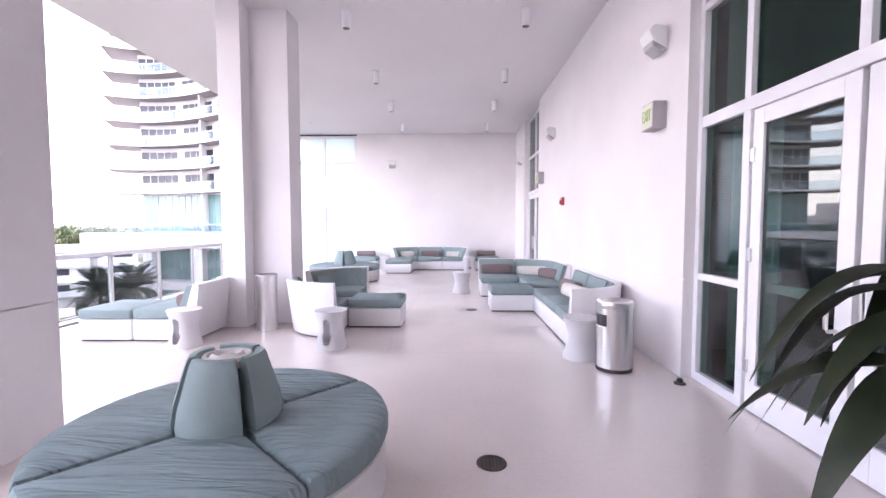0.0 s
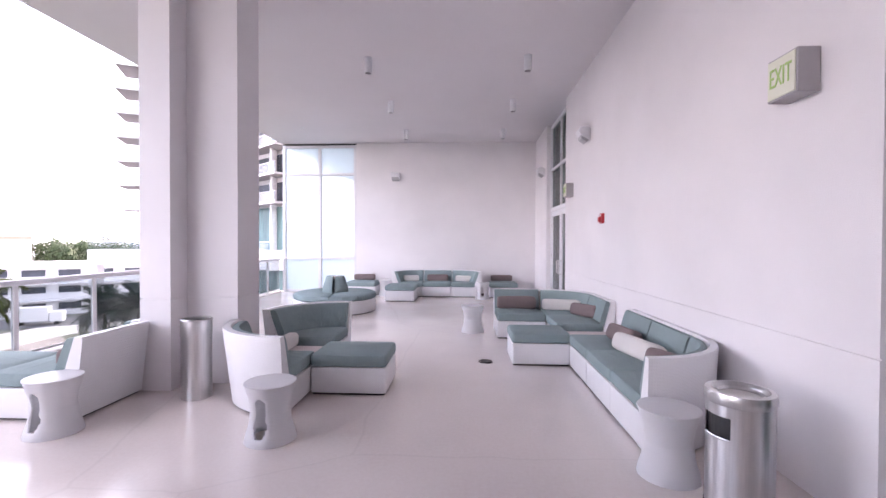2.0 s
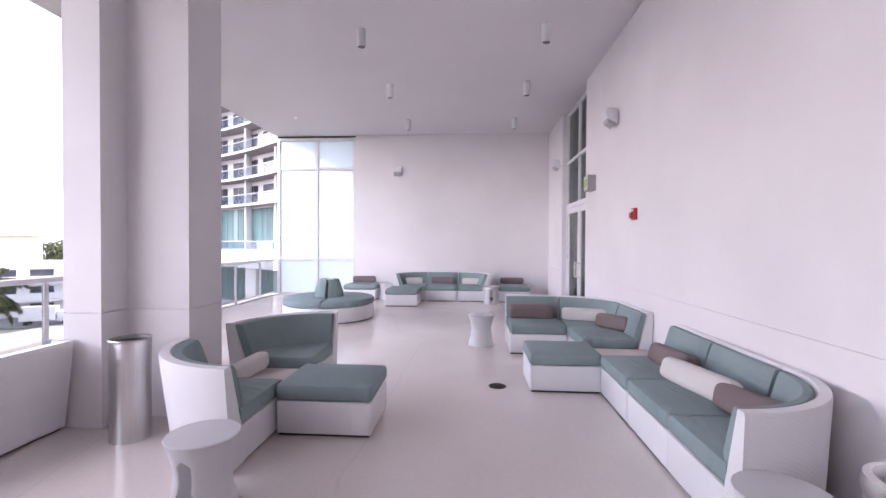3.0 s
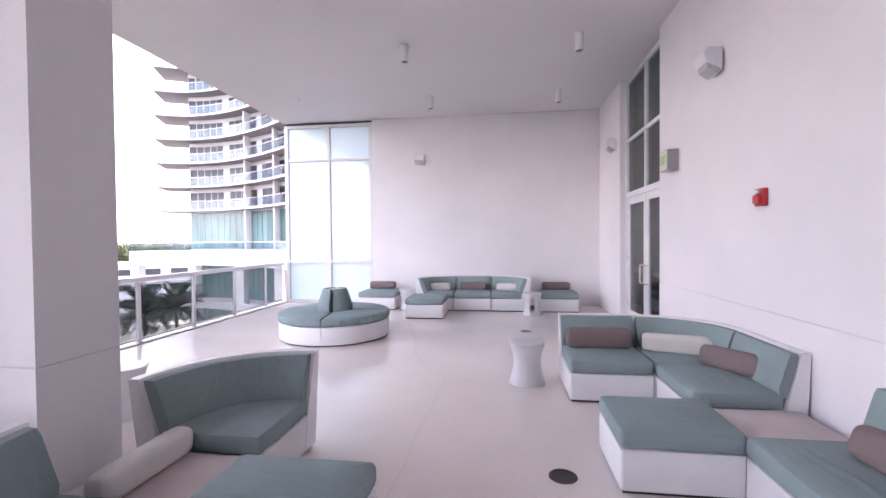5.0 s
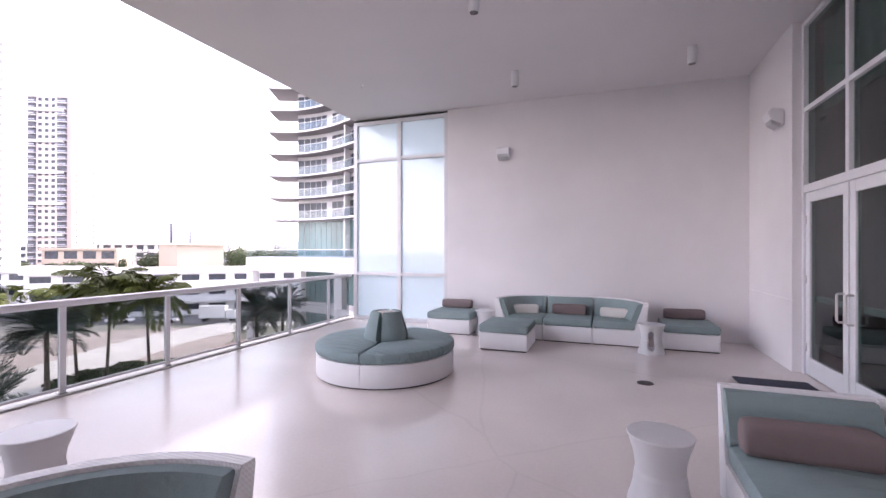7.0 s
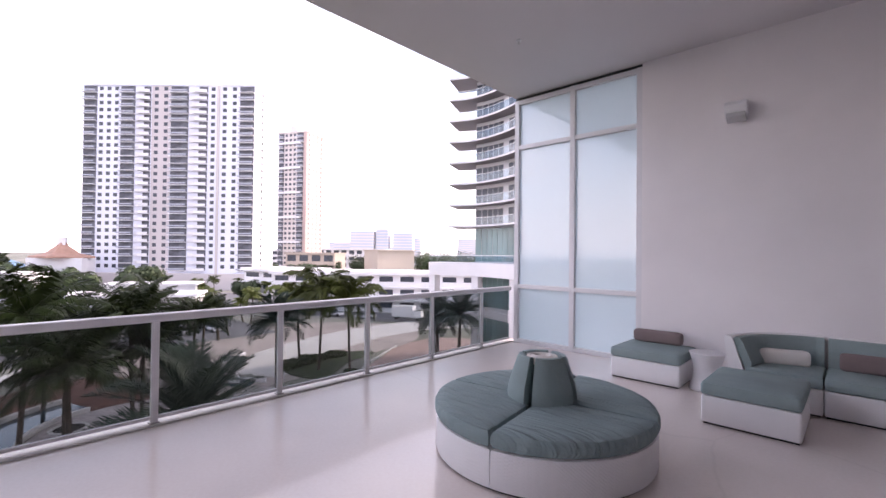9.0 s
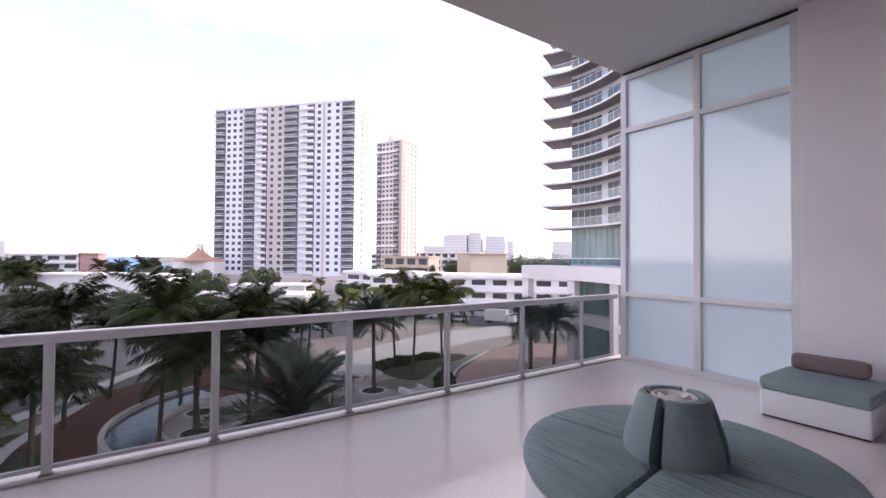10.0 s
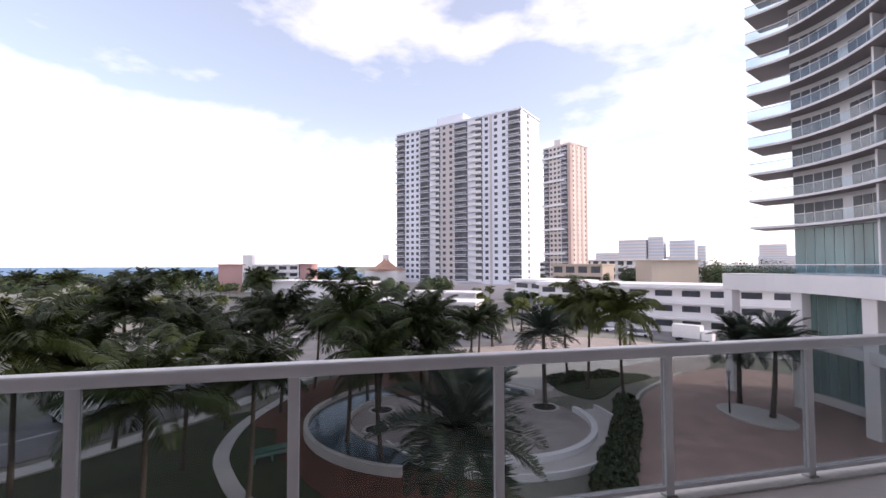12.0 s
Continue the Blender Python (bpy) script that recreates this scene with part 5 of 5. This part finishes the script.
for k in range(1, 6):
    part("belt", box(-0.3, 15.4, -1.7, -0.1, 7 + 13.9 * k - 1.1, 7 + 13.9 * k), WHITE_EXT, tower2, "broad white belt course")

# Far blocks: walls and window bands both take the haze-tinted colours.
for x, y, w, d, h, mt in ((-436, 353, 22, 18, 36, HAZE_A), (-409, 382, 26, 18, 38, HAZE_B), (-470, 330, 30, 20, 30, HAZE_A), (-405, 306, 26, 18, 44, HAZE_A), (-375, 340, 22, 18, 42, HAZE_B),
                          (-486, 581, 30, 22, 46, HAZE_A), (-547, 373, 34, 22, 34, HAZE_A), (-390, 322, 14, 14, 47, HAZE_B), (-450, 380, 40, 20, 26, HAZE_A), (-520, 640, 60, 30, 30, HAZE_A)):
    o = thing("distant_tower", "far apartment block with haze mixed into its pale colours", "apartment tower", pose(x, y, G, 0, 0, 40))
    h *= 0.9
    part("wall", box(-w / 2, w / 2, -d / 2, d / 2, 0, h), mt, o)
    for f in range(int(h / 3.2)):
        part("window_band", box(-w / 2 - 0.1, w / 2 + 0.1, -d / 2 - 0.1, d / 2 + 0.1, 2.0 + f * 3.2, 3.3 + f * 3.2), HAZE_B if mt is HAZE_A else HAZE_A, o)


def low_block(p, q, depth, h, storeys, wall, label, roof=None, bands=True):
    m, w = facade_frame(p, q)
    o = thing("low_building", label, "building", m)
    part("wall", box(0, w, 0, depth, 0, h), wall, o)
    part("roof", box(-0.5, w + 0.5, -0.9, depth + 0.5, h, h + 0.5), roof or wall, o)
    if bands:
        sh = h / storeys
        n = max(3, int(w / 5))
        for s in range(storeys):
            for i in range(n):
                a = w * i / n + 0.5
                part("window", box(a + 0.4, a + w / n - 1.4, -0.05, 0.2, s * sh + 1.15, s * sh + sh - 0.75), WINDOWM, o)
            part("ledge", box(-0.2, w + 0.2, -1.4, 0.0, s * sh + sh - 0.35, s * sh + sh - 0.05), wall, o)
    return o


low_block((-104, 58), (-66, 92), 12, 9.4, 3, WHITE_EXT, "long white three-storey building with window bands")
low_block((-125, 60), (-106, 66), 12, 9.5, 3, WHITE_EXT, "white low building with window bands")
low_block((-251, -35.5), (-247, -13), 14, 14.2, 4, WHITE_EXT, "long white low hotel by the sea")
low_block((-246.5, -12.5), (-245.5, -6.5), 14, 14.4, 3, PINKM, "coral end block of the low hotel", bands=False)
part("stair_tower", box(12.5, 17.5, -0.6, 4, 0, 19.5), WHITE_EXT, low_block((-253, -54), (-251, -40.5), 8, 14.2, 3, PINKM, "coral end block of the low hotel", bands=False))
low_block((-178, -16), (-150, 16), 10, 8.0, 1, WHITE_EXT, "long low white-roofed building", bands=False)
low_block((-152, 128), (-148, 146), 14, 15.5, 2, BEIGE, "plain beige box building", bands=False)
low_block((-262, 158), (-222, 190), 14, 17.0, 4, WHITE_EXT, "long white four-storey building")
low_block((-190, 105), (-170, 118), 12, 14.0, 3, BEIGE, "beige low building behind the tower")
low_block((-330, 130), (-300, 172), 14, 16.0, 4, WHITE_EXT, "long white four-storey building")
low_block((-112, 18), (-100, 40), 9, 5.0, 1, WHITE_EXT, "flat white roof of a low shop", bands=False)
low_block((-135, 30), (-126, 48), 9, 5.5, 1, WHITE_EXT, "flat white roof of a low shop", bands=False)
pg = thing("pavilion", "hip-roofed pavilion with a cupola", "building", pose(-204, 29, G, 0, 0, 60))
pg.scale = (0.72, 0.72, 0.92)
part("wall", box(-11, 11, -7, 7, 0, 12.6), WHITE_EXT, pg)
part("roof", lathe([(0, 19.5), (2.0, 18.2), (2.6, 17.2), (7.5, 14.3), (13.8, 13.2), (13.8, 12.6), (0, 12.6)], 4), ROOFM, pg)
part("cupola", box(-1.5, 1.5, -1.5, 1.5, 17.5, 20.5), WHITE_EXT, pg)


# ---- neighbouring wing with curved balconies ----
FRONT = smooth_line([(-42.0, 54.2), (-38.4, 55.6), (-33.4, 55.0), (-28.2, 52.8), (-23.2, 49.6), (-18.5, 45.8)], 6)
wing = thing("apartment_wing", "white apartment wing with curved glass-railed balconies", "apartment building")


def offset_line(line, d):
    out = []
    for i, p in enumerate(line):
        a, b = Vector(line[max(i - 1, 0)]), Vector(line[min(i + 1, len(line) - 1)])
        t = (b - a).normalized()
        q = Vector(p) + Vector((-t.y, t.x)) * d
        out.append((q.x, q.y))
    return out


FACE = [p for p in offset_line(FRONT, 1.9)][5:]
BACKL = offset_line(FRONT, 9.0)[5:]
LEVEL0, STOREY = 5.45, 2.95
part("wall", prism(FACE + BACKL[::-1], GROUND, LEVEL0 + 15 * STOREY), WHITE_EXT, wing)
for k in range(16):
    z = LEVEL0 + k * STOREY
    outl = FRONT + offset_line(FRONT, 5.0)[::-1]
    # Whole slab takes the underside's painted shade; the edge stays white.
    part("balcony_slab", prism(outl, z, z + 0.2), SLAB_SHADE, wing, "concrete balcony slab, coloured grey all over for its shaded underside")
    part("slab_edge", ribbon(offset_line(FRONT, -0.02), 0.08, z - 0.02, z + 0.22), WHITE_EXT, wing, "white slab edge")
    part("balcony_rail", ribbon(offset_line(FRONT, 0.12), 0.03, z + 0.24, z + 1.22), BALCGLASS, wing, "pale blue glass balustrade")
    part("hand_rail", ribbon(offset_line(FRONT, 0.12), 0.07, z + 1.22, z + 1.28), FRAME, wing)
    for i in range(len(FACE) - 1):
        a, b = Vector(FACE[i]), Vector(FACE[i + 1])
        if i % 6 == 5:
            continue
        d = (b - a).normalized()
        nrm = Vector((d.y, -d.x))
        a2, b2 = a + d * 0.06 + nrm * 0.05, b - d * 0.06 + nrm * 0.05
        part("window", prism([tuple(a2), tuple(b2), tuple(b2 - nrm * 0.1), tuple(a2 - nrm * 0.1)], z + 0.25, z + 2.45), WINDOWM, wing)
# tall glass storey and terrace podium
for z0, z1 in ((0.7, 5.3), (-5.6, -1.4), (-11.5, -6.4)):
    for i in range(len(FACE) - 1):
        a, b = Vector(FACE[i]), Vector(FACE[i + 1])
        d = (b - a).normalized()
        nrm = Vector((d.y, -d.x)) * 0.06
        a2, b2 = a + d * 0.04 + nrm, b - d * 0.04 + nrm
        part("glass_panel", prism([tuple(a2), tuple(b2), tuple(b2 - nrm * 2), tuple(a2 - nrm * 2)], z0, z1), TEALGLASS, wing)
PODF = smooth_line([(-43.6, 52.0), (-38.8, 53.6), (-33.4, 52.9), (-28.0, 50.6), (-22.8, 47.4), (-18.0, 43.6)], 6)
part("podium_deck", prism(PODF + offset_line(PODF, 5.0)[::-1], -1.2, 0.55), WHITE_EXT, wing, "white terrace podium")
part("podium_rail", ribbon(offset_line(PODF, 0.2), 0.03, 0.6, 1.5), BALCGLASS, wing, "pale glass balustrade")
part("hand_rail", ribbon(offset_line(PODF, 0.2), 0.08, 1.5, 1.57), FRAME, wing)
part("lower_fascia", ribbon(offset_line(PODF, 0.6)[6:], 0.5, -6.4, -5.5), WHITE_EXT, wing)
for i in (1, 8, 16, 24):
    x, y = offset_line(PODF, 0.9)[i]
    part("column", box(x - 0.55, x + 0.55, y - 0.55, y + 0.55, GROUND, -1.2, 0.05), WHITE_EXT, wing)
for i in range(3, len(FRONT), 6):
    x, y = offset_line(FRONT, 1.2)[i]
    if i > 12:
        part("fin_wall", box(x - 0.09, x + 0.09, y - 0.6, y + 0.9, LEVEL0 - 4.8, LEVEL0 + 15 * STOREY), WHITE_EXT, wing)


# ---- vehicles and street things ----
def car(x, y, rot, label="parked car", kind="car", L=4.4):
    o = thing("parked_car" if kind == "car" else "box_truck", label, "car" if kind == "car" else "truck", pose(x, y, G + 0.06, 0, 0, rot), group="parked vehicles")
    mt = CARPAINT if kind == "car" else TRUCKM
    if kind == "car":
        part("body", box(-L / 2, L / 2, -0.88, 0.88, 0.28, 0.85, 0.14), mt, o)
        bm = bmesh.new()
        bot = [bm.verts.new((a, b, 0.84)) for a, b in ((-1.75, -0.8), (1.2, -0.8), (1.2, 0.8), (-1.75, 0.8))]
        top = [bm.verts.new((a, b, 1.42)) for a, b in ((-1.2, -0.62), (0.5, -0.62), (0.5, 0.62), (-1.2, 0.62))]
        for i in range(4):
            bm.faces.new((bot[i], bot[(i + 1) % 4], top[(i + 1) % 4], top[i]))
        bm.faces.new(top)
        part("glasshouse", bm, WINDOWM, o)
        part("roof", box(-1.18, 0.48, -0.6, 0.6, 1.40, 1.46, 0.02), mt, o)
    else:
        part("cargo_box", box(-L / 2, L / 2 - 1.9, -1.1, 1.1, 0.7, 3.0, 0.05), mt, o)
        part("cab", box(L / 2 - 1.85, L / 2, -1.0, 1.0, 0.45, 2.2, 0.2), mt, o)
        part("windscreen", box(L / 2 - 0.35, L / 2 - 0.05, -0.85, 0.85, 1.3, 1.95, 0.05), WINDOWM, o)
    for sx in (-L / 2 + 0.85, L / 2 - 0.85):
        for sy in (-0.86, 0.86):
            bm = bmesh.new()
            bmesh.ops.create_cone(bm, cap_ends=True, segments=18, radius1=0.33, radius2=0.33, depth=0.22,
                                  matrix=Matrix.Translation((sx, sy, 0.33)) @ Matrix.Rotation(math.pi / 2, 4, "X"))
            part("wheel", bm, TYRE, o)
    return o


rnd = random.Random(21)
for row in range(6):
    for k in range(13):
        if rnd.random() < 0.28:
            continue
        car(-84 - row * 15 + rnd.uniform(-0.4, 0.4), -24 + k * 5.2 + rnd.uniform(-0.5, 0.5), rnd.choice((0, 180)) + rnd.uniform(-3, 3), "parked car in the open car park")
car(-47.6, -12.5, 40, "white box truck driving lane side of the road", "truck", 6.2)
car(-70.5, 72.5, 30, "white box truck at the street kerb", "truck", 6.6)
for x, y in ((-64, 78), (-78, 67), (-86, 64), (-56, 84)):
    car(x, y, 35, "parked car at the street kerb")
bn = thing("bench", "green slatted garden bench", "bench", pose(-36.5, 5.6, G + 0.05, 0, 0, 112))
for k in range(4):
    part("slat", box(-1.4, 1.4, -0.25 + 0.13 * k, -0.15 + 0.13 * k, 0.42, 0.46), BENCHM, bn)
for k in range(3):
    part("back_slat", box(-1.4, 1.4, 0.27, 0.30, 0.55 + 0.13 * k, 0.65 + 0.13 * k), BENCHM, bn)
for x in (-1.2, 0.0, 1.2):
    part("leg", box(x - 0.04, x + 0.04, -0.22, 0.3, 0, 0.42), BENCHM, bn)
for x, y in ((-37.0, 45.8), (-33.5, 22.0)):
    lp = thing("street_lamp", "dark post-top garden lamp", "street lamp", pose(x, y, G), group="garden lamps")
    part("post", tube([(0, 0, 0), (0, 0, 3.6)], [0.09, 0.05], 10), BLACK, lp, smooth=True)
    part("lantern", lathe([(0, 3.6), (0.12, 3.62), (0.2, 4.0), (0.22, 4.05), (0.05, 4.2), (0, 4.3)], 12), GREY, lp, smooth=True)
